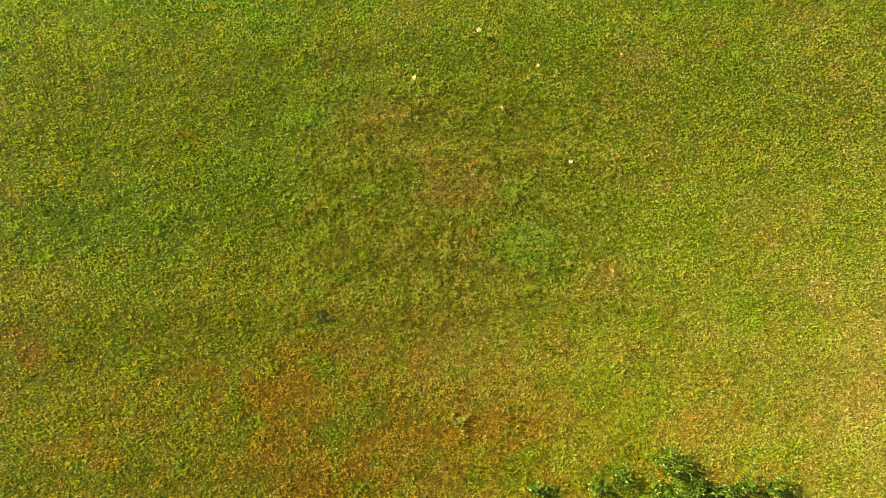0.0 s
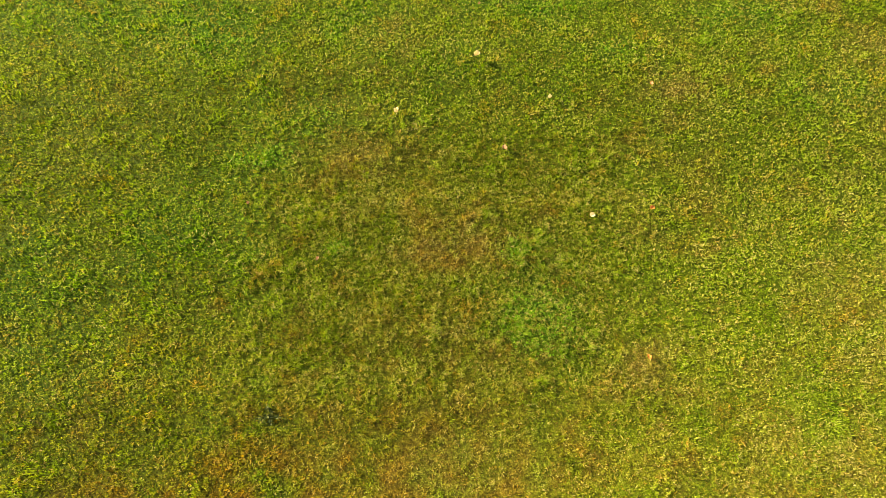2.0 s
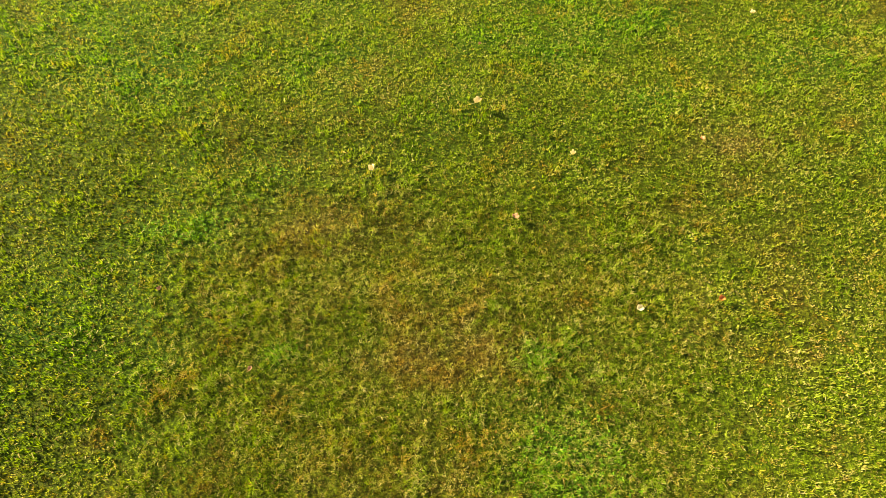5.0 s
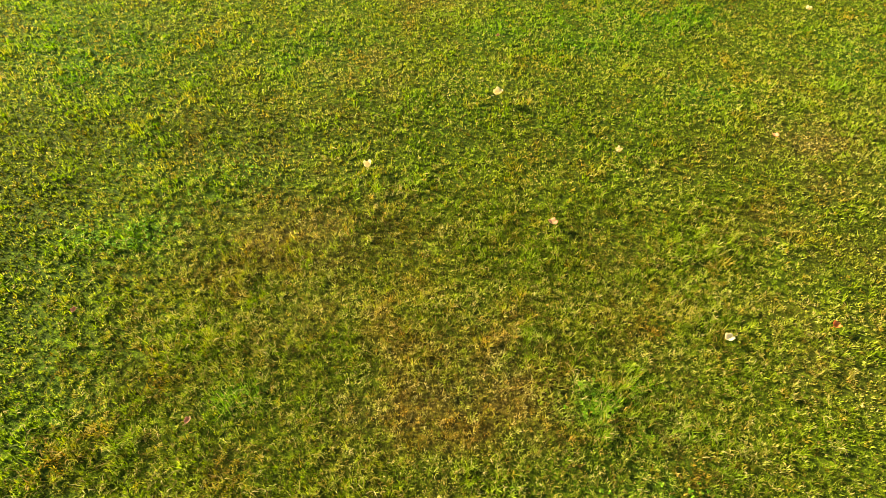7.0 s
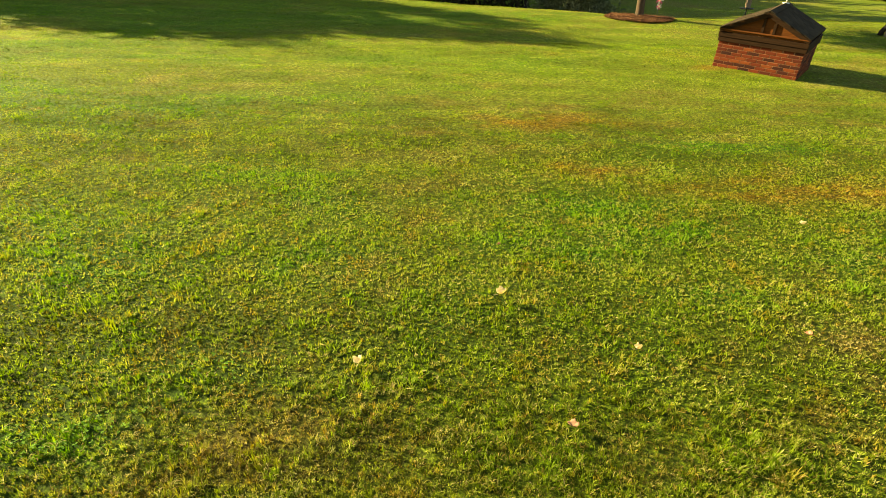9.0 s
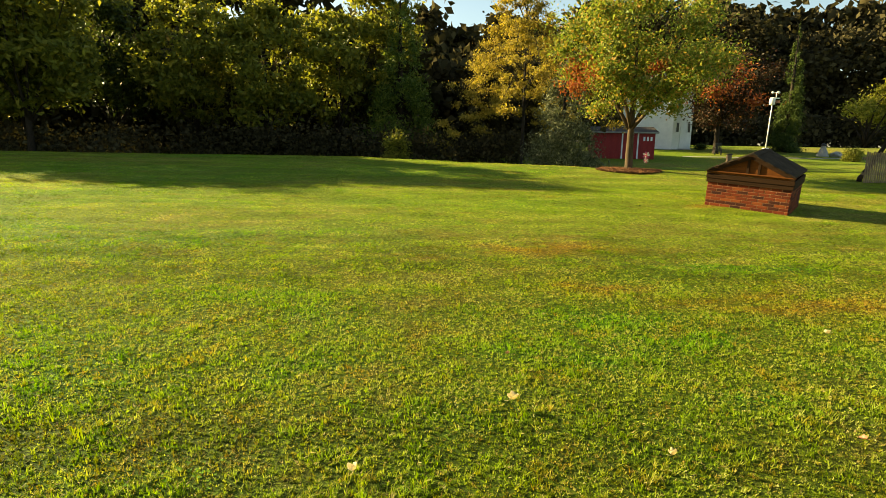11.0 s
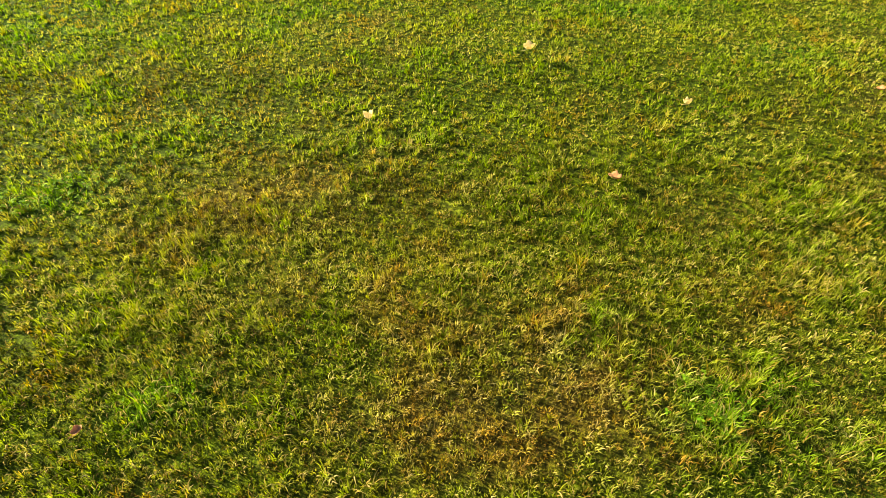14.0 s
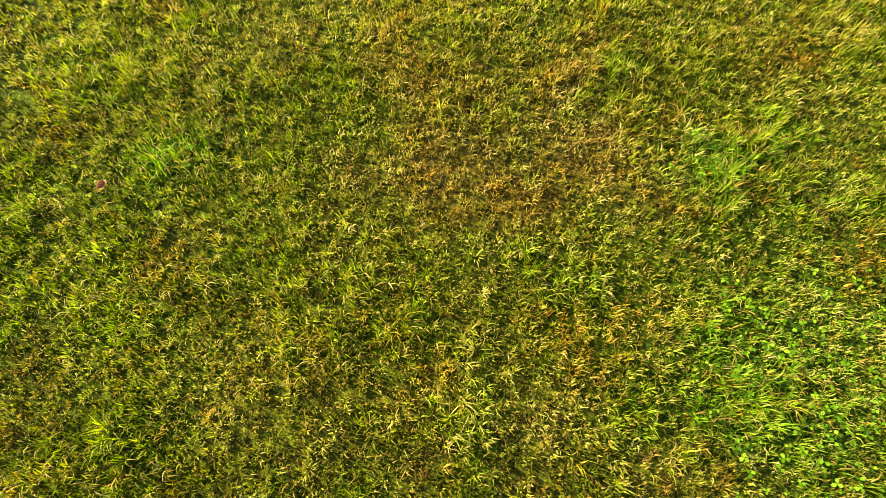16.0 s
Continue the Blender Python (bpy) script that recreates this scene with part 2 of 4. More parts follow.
def mesh_from(name, verts, faces, mat, smooth=False, attrs=None):
    """A mesh from arrays of corners and of triangles or quads."""
    verts, faces = np.asarray(verts, np.float32), np.asarray(faces, np.int32)
    me = bpy.data.meshes.new(name)
    k = faces.shape[1]
    me.vertices.add(len(verts))
    me.vertices.foreach_set("co", verts.ravel())
    me.loops.add(faces.size)
    me.loops.foreach_set("vertex_index", faces.ravel())
    me.polygons.add(len(faces))
    me.polygons.foreach_set("loop_start", np.arange(0, faces.size, k, dtype=np.int32))
    if smooth:
        me.polygons.foreach_set("use_smooth", np.ones(len(faces), bool))
    me.update(calc_edges=True)
    for key, values in (attrs or {}).items():
        me.attributes.new(key, "FLOAT", "POINT").data.foreach_set("value", np.asarray(values, np.float32))
    me.materials.append(mat)
    return me


def part(name, bm, material, parent, label=""):
    """Link a bmesh (or a mesh) as one object under a thing or part."""
    if isinstance(bm, bmesh.types.BMesh):
        me = bpy.data.meshes.new(name)
        bm.to_mesh(me)
        bm.free()
        me.materials.append(material)
    else:
        me = bm
    ob = new(name, me)
    ob.parent = parent
    if label:
        ob["label"] = label
    return ob


def box(sx, sy, sz, at=(0, 0, 0), bevel=0.0, bm=None, turn=None):
    """A box of that size standing with its base centre at a point."""
    bm = bm or bmesh.new()
    made = bmesh.ops.create_cube(bm, size=1.0)["verts"]
    bmesh.ops.scale(bm, vec=(sx, sy, sz), verts=made)
    if turn is not None:
        bmesh.ops.transform(bm, matrix=turn, verts=made)
    bmesh.ops.translate(bm, vec=Vector(at) + Vector((0, 0, sz / 2 if turn is None else 0)), verts=made)
    if bevel:
        edges = list({e for v in made for e in v.link_edges})
        bmesh.ops.bevel(bm, geom=edges, offset=bevel, segments=2, affect="EDGES", profile=0.6)
    return bm


def tube(bm, points, radii, seg=8):
    """A tapered tube along points."""
    rings = []
    points = [Vector(p) for p in points]
    for i, (p, r) in enumerate(zip(points, radii)):
        d = (points[min(i + 1, len(points) - 1)] - points[max(i - 1, 0)]).normalized()
        a = d.orthogonal().normalized() if abs(d.z) < 0.9 else (Vector((1, 0, 0)) - d * d.x).normalized()
        b = d.cross(a)
        rings.append([bm.verts.new(p + (a * math.cos(q) + b * math.sin(q)) * r) for q in np.arange(seg) * 2 * math.pi / seg])
    for one, two in zip(rings, rings[1:]):
        for i in range(seg):
            f = bm.faces.new((one[i], one[(i + 1) % seg], two[(i + 1) % seg], two[i]))
            f.smooth = True
    bm.faces.new(rings[0][::-1])
    bm.faces.new(rings[-1])
    return bm


def thing(name, at, label, category, group="", turn=0.0, kind=""):
    ob = new(name)
    ob.matrix_world = pose(*at, 0, 0, turn)
    return tagged(ob, label, category, group, kind)


# ---- the lawn's fields ----
def value_noise(x, y, size, seed):
    rng = np.random.RandomState(seed)
    table = rng.rand(256, 256)
    ca, sa = math.cos(seed * 1.3), math.sin(seed * 1.3)
    u, v = (x * ca - y * sa) / size + 1000.0 + seed * 0.37, (x * sa + y * ca) / size + 1000.0
    iu, iv = np.floor(u).astype(int), np.floor(v).astype(int)
    fu, fv = u - iu, v - iv
    fu, fv = fu * fu * (3 - 2 * fu), fv * fv * (3 - 2 * fv)
    a, b = table[iu % 256, iv % 256], table[(iu + 1) % 256, iv % 256]
    c, d = table[iu % 256, (iv + 1) % 256], table[(iu + 1) % 256, (iv + 1) % 256]
    return (a * (1 - fu) + b * fu) * (1 - fv) + (c * (1 - fu) + d * fu) * fv


def fbm(x, y, size, seed, octaves=4):
    total, weight, norm = 0.0, 1.0, 0.0
    for k in range(octaves):
        total, norm = total + weight * value_noise(x, y, size / 2 ** k, seed + k), norm + weight
        weight *= 0.6
    return total / norm


# worn and lush patches of the lawn: x, y, half width, half depth
RUST_PATCHES = [(7.2, 3.4, 1.5, 0.5), (2.6, 6.0, 1.3, 0.35), (2.7, 4.1, 0.7, 0.25), (4.6, 3.5, 1.0, 0.3), (-1.4, -6.6, 0.7, 0.25), (-2.1, -5.3, 0.8, 0.3), (0.8, -6.0, 0.9, 0.35), (0.9, -2.2, 0.25, 0.12), (6.85, 10.15, 0.35, 0.3), (7.45, 9.8, 0.45, 0.25)]
DRY_PATCHES = [(4.1, 0.5, 0.6, 0.2), (-0.4, -0.65, 1.0, 0.35), (0.0, 4.4, 1.6, 0.3), (1.0, -4.9, 1.2, 0.8), (1.1, -1.75, 0.6, 0.35), (1.0, -2.1, 0.5, 0.25), (0.4, -2.1, 0.6, 0.2), (0.7, 3.3, 0.7, 0.25), (3.1, -3.7, 0.4, 0.3)]
LUSH_PATCHES = [(-2.6, 1.2, 0.8, 0.4), (-0.7, 1.5, 0.6, 0.3), (3.2, 1.1, 0.5, 0.25), (-1.9, -0.7, 0.35, 0.2), (5.8, 5.0, 1.0, 0.25), (-2.0, 3.6, 1.4, 0.3), (2.6, 2.9, 1.0, 0.25), (1.9, -2.9, 0.5, 0.5), (1.2, 2.0, 0.35, 0.14), (1.9, 1.75, 0.4, 0.12), (3.3, 2.3, 0.5, 0.15), (-0.8, 2.8, 1.0, 0.4), (6.4, 0.4, 0.9, 0.4), (1.75, -3.1, 0.5, 0.4), (-3.6, 1.9, 2.0, 0.8), (5.4, 1.6, 0.7, 0.3), (-0.8, -2.06, 0.25, 0.15), (1.75, -2.05, 0.4, 0.25), (4.7, 5.0, 0.9, 0.25)]


# clumps that the mower left taller
TALL_CLUMPS = [(1.16, 2.02, 0.26, 0.09), (0.75, 2.25, 0.2, 0.08), (2.15, 1.78, 0.3, 0.10), (3.3, 2.2, 0.3, 0.10), (1.7, -3.1, 0.28, 0.2), (1.75, -2.05, 0.32, 0.2), (-0.75, -2.0, 0.22, 0.12), (4.7, 1.2, 0.3, 0.12)]


def lawn_fields(x, y):
    """dry, lush and rust shares of the turf at points of the lawn."""
    wx, wy = x + 0.5 * (fbm(x, y, 0.8, 71) - 0.5), y + 0.5 * (fbm(x, y, 0.8, 81) - 0.5)

    def patches(some):
        return sum((np.exp(-(((wx - a) / p) ** 2 + ((wy - b) / q) ** 2)) for a, b, p, q in some), np.zeros_like(x))

    long = 1 - 0.6 * np.clip((y - 1) / 4, 0, 1)
    coarse, mid, fine = fbm(x * long, y, 3.2, 11), fbm(x * long, y, 0.9, 21), fbm(x * long, y, 0.22, 31, 3)
    low = np.clip((-2.8 - y) / 2.8, 0, 1)
    dry = 0.9 * np.clip(1.9 * (0.45 * coarse + 0.35 * mid + 0.40 * fine) - 1.08 + 0.012 * np.clip(x, -6, 8) + 0.03 * low * np.clip(x, 0, 8), 0, 1) + 0.32 * patches(DRY_PATCHES) + 0.10 * np.clip((y - 3) / 4, 0, 1)
    lush = np.clip(3.0 * (fbm(x * long, y, 1.7, 41) - 0.52 + 0.025 * np.clip((y + 1.5) / 1.5, 0, 1)) - 0.02 * np.clip(x, -8, 8) + 0.25 * np.clip((-3.5 - x) / 2, 0, 1), 0, 1) * 0.8 * (1 - 0.5 * low) + 0.8 * patches(LUSH_PATCHES)
    warm = low * np.exp(-(((x + 1.0) / 5.5) ** 2))
    rust = np.clip(3.2 * (fbm(x, y, 1.1, 51) * 0.55 + fine * 0.45 - 0.60), 0, 1) * 0.5 + 0.95 * warm * np.clip(1.7 * (0.2 * mid + 0.8 * fine) - 0.44, 0, 0.8) + 0.78 * patches(RUST_PATCHES) * np.clip(2.6 * fine - 0.6, 0, 1.3)
    return np.clip(dry * (1 - 0.6 * np.clip(lush, 0, 1)), 0, 0.85), np.clip(lush, 0, 0.95), np.clip(rust, 0, 0.8)


# ---- ground ----
def spread(fine_from, fine_to, step, far):
    inner = np.arange(fine_from, fine_to + step / 2, step)
    out = step * 1.35 ** np.arange(1, 40)
    out = np.cumsum(out)
    out = out[out < far]
    return np.r_[fine_from - out[::-1], inner, fine_to + out]


def outside(x, y, x0, x1, y0, y1):
    """How far a point lies outside a rectangle (negative inside)."""
    return np.maximum(np.maximum(x0 - x, x - x1), np.maximum(y0 - y, y - y1))


NEAR, MIDDLE = (-1.8, 3.1, -3.9, -0.5), (-8.0, 9.0, -8.0, 6.0)


def build_ground():
    xs, ys = spread(-16, 18, 0.19, 1500), spread(-11, 24, 0.19, 1500)
    gx, gy = np.meshgrid(xs, ys)
    x, y = gx.ravel(), gy.ravel()
    z = ground_z(x, y) - np.where((np.abs(x) < 18) & (y > -12) & (y < 25), 0.006, 0)
    w = len(xs)
    i = (np.arange(len(ys) - 1)[:, None] * w + np.arange(w - 1)[None]).ravel()
    dry, lush, rust = lawn_fields(x, y)
    # last attribute: painted brightening up the lawn, at lower right and in near turf
    me = mesh_from("ground", np.c_[x, y, z], np.c_[i, i + 1, i + 1 + w, i + w], SOIL.m, True, {"dry": dry, "lush": lush, "rust": rust, "tone_lift": np.maximum(np.maximum(np.clip((y - 3.5) / 6, 0, 1), 0.22 * np.clip(y / 2.5, 0, 1)), np.maximum(0.8 * np.clip(0.2 + x / 4, 0, 1) * np.clip((-1.0 - y) / 4, 0, 1), 0.22 * np.clip(1 - outside(x, y, *NEAR) / 0.8, 0, 1)))})
    tagged(new("ground", me), "mown lawn with worn tan and rusty patches", "lawn", kind="structure")


build_ground()


def turf(name, label, cx, cy, blades, length, width, segments, seed, gather=0.02, fall=(0.15, 1.1), strawy=0.10, uneven=0.3, vary=0.27):
    """Tufts of grass: blades that spread from each tuft's heart, each its own sliver with a bend."""
    rng = np.random.RandomState(seed)
    m = len(cx)
    blades = np.broadcast_to(np.asarray(blades), (m,))
    clump = np.clip(3.0 * (fbm(cx, cy, 0.24, 61, 3) - 0.38), 0, 1.5)
    lot = rng.rand(m)
    tuft = (value_noise(cx, cy, 0.06, 5) - 0.5) * (1 - np.clip((cy - 5) / 4, 0, 1))
    grow = ((1 - uneven) * (0.60 + 0.60 * lot) + uneven * (0.42 + 1.25 * lot ** 2.5)) * (0.68 + 0.50 * clump) * (1 + 0.6 * tuft)
    tall = sum(np.exp(-(((cx - a) / p) ** 2 + ((cy - b) / q) ** 2)) for a, b, p, q in TALL_CLUMPS)
    dry, lush, rust = lawn_fields(cx, cy)
    odd = rng.rand(m)
    streak = np.clip((cy - 2.5) / 4, 0, 1)
    dry = np.clip(dry + 1.5 * (fbm(cx, cy, 0.22, 161, 3) - 0.52) * (0.55 + dry) + 0.28 * rng.randn(m) * (0.35 + dry) + np.where(odd < 0.10 * (1 - 0.7 * streak), 0.4, 0), 0, 0.95)
    rust = np.clip((rust + 1.6 * np.clip(fbm(cx, cy, 0.26, 171, 3) - 0.57, 0, 1) * (1 - streak)) * (0.4 + 1.3 * rng.rand(m)) + np.where(odd > 0.94 + 0.05 * streak, 0.5, 0), 0, 0.9)
    lush = np.clip(lush + 0.40 * (clump - 0.6), 0, 0.9)
    dry = np.clip(dry - 0.28 * (clump - 0.6), 0, 0.95)
    lush, dry = np.clip(lush + 0.7 * tall, 0, 0.95), dry * (1 - np.clip(tall, 0, 1))
    grow = grow * (0.9 + 0.2 * lush - 0.2 * dry) * (1 + 0.45 * tall)
    hue = np.clip(0.44 + 0.14 * lush + 0.16 * clump + 0.075 * np.clip(cx - 2, 0, 5) * np.clip((1.5 - cy) / 3, 0, 1) + 2.1 * streak * (fbm(cx * 0.3, cy, 0.45, 141, 3) - 0.5) + 0.45 * (1 - streak) * (value_noise(cx * 0.07, cy, 0.42, 0) - 0.5) + 0.7 * tuft + 0.15 * np.clip(tall, 0, 1) + 0.9 * (fbm(cx, cy, 0.30, 151, 3) - 0.5) + (1 - 0.7 * streak) * vary * rng.randn(m), 0.02, 0.98)
    t = np.repeat(np.arange(m), blades)
    n = len(t)
    side, far = rng.rand(n) * 2 * math.pi, gather * np.sqrt(-np.log(1 - 0.95 * rng.rand(n)))
    x, y = cx[t] + far * np.cos(side), cy[t] + far * np.sin(side)
    straw = rng.rand(n) < strawy
    comb = 3 * math.pi * fbm(x, y, 0.9, 95, 2)
    a = np.where(rng.rand(n) < 0.2, comb + rng.randn(n) * 0.7, side + rng.randn(n) * 0.6)
    lean = np.where(straw, 1.25 + 0.2 * rng.rand(n), fall[0] + (fall[1] + 0.22 * np.clip(cy[t] / 2.5, 0, 1) - fall[0]) * rng.rand(n))
    size = length * (1 - 0.30 * np.clip((cy[t] - 0.5) / 4, 0, 1)) * grow[t] * (0.6 + 0.7 * rng.rand(n))
    root = np.c_[x, y, ground_z(x, y) - 0.004 + np.where(straw, 0.018, 0)]
    out = np.c_[np.cos(a), np.sin(a), np.zeros(n)]
    turn = a + math.pi / 2 + rng.randn(n) * 0.45
    half = np.c_[np.cos(turn), np.sin(turn), rng.randn(n) * 0.2] * (np.broadcast_to(np.asarray(width), (m,))[t] * (0.65 + 0.7 * rng.rand(n)) / 2)[:, None]
    up = np.array([0, 0, 1.0])
    tip = root + size[:, None] * (np.sin(lean)[:, None] * out + np.cos(lean)[:, None] * up)
    if segments == 1:
        verts = np.stack([root - half, root + half, tip], 1).reshape(-1, 3)
        faces = np.arange(3 * n).reshape(-1, 3)
        per = 3
    else:
        first = lean * 0.5
        middle = root + 0.55 * size[:, None] * (np.sin(first)[:, None] * out + np.cos(first)[:, None] * up)
        verts = np.stack([root - half, root + half, middle - half * 0.85, middle + half * 0.85, tip], 1).reshape(-1, 3)
        b = 5 * np.arange(n)[:, None]
        faces = np.concatenate([b + [0, 1, 3], b + [0, 3, 2], b + [2, 3, 4]], 1).reshape(-1, 3)
        per = 5
    rep = lambda v: np.repeat(v, per)
    me = mesh_from(name, verts, faces, GRASS.m, False, {"dry": rep(np.where(straw, 0.9, dry[t])), "lush": rep(lush[t]), "rust": rep(rust[t]), "hue": rep(hue[t])})
    return tagged(new(name, me), label, "grass", kind="stuff")


def roots(n, x0, x1, y0, y1, seed, keep=None):
    rng = np.random.RandomState(seed)
    step = math.sqrt((x1 - x0) * (y1 - y0) / n)
    gx, gy = np.meshgrid(np.arange(x0, x1, step), np.arange(y0, y1, step))
    x = gx.ravel() + step * 1.1 * rng.rand(gx.size)
    y = gy.ravel() + step * 1.1 * rng.rand(gx.size)
    if keep is not None:
        k = keep(x, y)
        x, y = x[k], y[k]
    return x, y


def shares(x, y, rect, soft, seed):
    """Which tufts belong to the inner of two kinds of turf that mingle at a rectangle's rim."""
    d = outside(x, y, *rect) + 0.5 * (fbm(x, y, 0.7, 15) - 0.5)
    return np.random.RandomState(seed).rand(len(x)) > np.clip(d / soft + 0.5, 0, 1)


def well_free(x, y):
    """Off the footprint of the brick pump house."""
    dx, dy = x - WELL[0], y - WELL[1]
    u, v = dx * WELL_U[0] + dy * WELL_U[1], dx * WELL_V[0] + dy * WELL_V[1]
    return ~((u > -0.02) & (u < WELL_W + 0.02) & (v > -0.02) & (v < WELL_D + 0.02))


WELL, WELL_W, WELL_D, WELL_TURN, WELL_TILT = (7.01, 10.45), 1.80, 1.415, -39.5, (5.0, 3.5)
WELL_U = (math.cos(radians(WELL_TURN)), math.sin(radians(WELL_TURN)))
WELL_V = (-WELL_U[1], WELL_U[0])

tx, ty = roots(41000, -3.0, 4.3, -5.0, 0.6, 1)
k = shares(tx, ty, NEAR, 1.2, 7)
turf("lawn_grass", "short mixed green and tan mown turf", tx[k], ty[k], 14, 0.043, 0.0044, 2, 1, 0.014, (0.2, 1.1), 0.09, uneven=0.5, vary=0.42)
tx, ty = roots(240000, -9.5, 10.5, -9.0, 7.4, 2)
k = shares(tx, ty, MIDDLE, 2.5, 8) & ~shares(tx, ty, NEAR, 1.2, 9)
core = shares(tx, ty, (-7.0, 8.6, -7.6, 4.2), 1.5, 11)
turf("lawn_grass", "mown green lawn with dry specks", tx[k], ty[k], np.where(core[k], 7, 5), 0.039, np.where(core[k], 0.0100, 0.0135), 1, 2, 0.013, (0.15, 1.05), 0.05, uneven=0.35, vary=0.42)
tx, ty = roots(225000, -18, 18, -9.0, 12.8, 3, well_free)
k = ~shares(tx, ty, MIDDLE, 2.5, 10) & (np.abs(tx - 0.6) < 0.8 * (ty + 4) + 2.0)
turf("lawn_grass", "mown green lawn rising to the wood", tx[k], ty[k], 5, 0.038, 0.0150, 1, 3, 0.022, (0.3, 1.2), 0.02, 0.35, 0.30)
tx, ty = roots(34000, -18, 18, 12.4, 21.5, 6, well_free)
k = np.abs(tx - 0.6) < 0.8 * (ty + 4) + 2.0
turf("lawn_grass", "mown green lawn at the wood's foot", tx[k], ty[k], 6, 0.040, 0.0200, 1, 5, 0.05, (0.4, 1.3), 0.02, 0.3, 0.18)
tx, ty = roots(14000, 2, 40, 20.5, 50, 4)
turf("lawn_grass", "mown grass beyond the crest", tx, ty, 5, 0.08, 0.03, 1, 4, 0.14, (0.25, 1.0), 0.0)


def build_clover():
    """Low clover between the blades: three round leaflets on each stem."""
    rng = np.random.RandomState(9)
    x, y = roots(70000, -2.6, 3.4, -4.4, 1.2, 5)
    _, lush, _ = lawn_fields(x, y)
    k = rng.rand(len(x)) < np.clip(lush - 0.5, 0, 1) * 0.35
    x, y = x[k], y[k]
    n = len(x)
    centre = np.c_[x, y, ground_z(x, y) + 0.022 + 0.03 * rng.rand(n)]
    spin = rng.rand(n) * 6.28
    verts, faces = [], []
    r = 0.0055 + 0.0045 * rng.rand(n)
    for j in range(3):
        a = spin + j * 2.094
        o = np.c_[np.cos(a), np.sin(a), 0.25 * rng.randn(n)]
        s = np.c_[-np.sin(a), np.cos(a), 0.25 * rng.randn(n)]
        rr = r[:, None]
        verts.append(np.stack([centre, centre + rr * (1.0 * o - 0.8 * s), centre + rr * (1.9 * o - 0.5 * s), centre + rr * (1.9 * o + 0.5 * s), centre + rr * (1.0 * o + 0.8 * s)], 1).reshape(-1, 3))
        b = 5 * n * j + 5 * np.arange(n)[:, None]
        faces.append(np.concatenate([b + [0, 1, 2], b + [0, 2, 3], b + [0, 3, 4]], 1).reshape(-1, 3))
    me = mesh_from("clover", np.concatenate(verts), np.concatenate(faces), CLOVER)
    tagged(new("clover", me), "small green clover leaves in the turf", "clover", kind="stuff")


build_clover()


# ---- trees ----
def leaf_cloud(centres, radii, count, size, mat, seed, slim=0.5, droop=0.0, hollow=0.35):
    """Many small leaves, each a folded diamond, gathered in clumps."""
    rng = np.random.RandomState(seed)
    centres, radii = np.asarray(centres, float), np.asarray(radii, float)
    weight = radii.prod(1) ** (2 / 3)
    pick = rng.choice(len(centres), count, p=weight / weight.sum())
    d = rng.randn(count, 3)
    d /= np.linalg.norm(d, axis=1)[:, None]
    r = np.clip(np.abs(rng.randn(count)) * 0.62 + hollow * 0.5, 0.05, 1.65)
    p = centres[pick] + d * radii[pick] * r[:, None]
    a = rng.randn(count, 3) + np.array([0, 0, -droop])
    a /= np.linalg.norm(a, axis=1)[:, None]
    b = np.cross(a, rng.randn(count, 3))
    b /= np.linalg.norm(b, axis=1)[:, None]
    c = np.cross(a, b)
    s = size * (0.6 + 0.8 * rng.rand(count))[:, None]
    verts = np.stack([p - a * s * 0.5, p + b * s * slim * 0.5 + c * s * 0.12, p + a * s * 0.5, p - b * s * slim * 0.5 + c * s * 0.12], 1).reshape(-1, 3)
    q = 4 * np.arange(count)[:, None]
    return mesh_from("crown", verts, np.concatenate([q + [0, 1, 2], q + [0, 2, 3]], 1).reshape(-1, 3), mat)


def limbs(bm, rng, base, fork, height, spread_r, count, r0):
    """Limbs that fork from the trunk's top; returns their ends."""
    ends = []
    for k in range(count):
        a = 2 * math.pi * (k + rng.rand() * 0.7) / count
        reach = spread_r * (0.45 + 0.5 * rng.rand())
        top = Vector((reach * math.cos(a), reach * math.sin(a), fork + (height - fork) * (0.35 + 0.55 * rng.rand())))
        start = Vector((0, 0, fork * (0.85 + 0.3 * rng.rand())))
        bend = start.lerp(top, 0.5) + Vector((rng.randn() * 0.15, rng.randn() * 0.15, 0.25))
        tube(bm, [start, start.lerp(bend, 0.5), bend, top], [r0 * 0.55, r0 * 0.45, r0 * 0.3, r0 * 0.08], 6)
        ends.append((bend, top))
    return ends


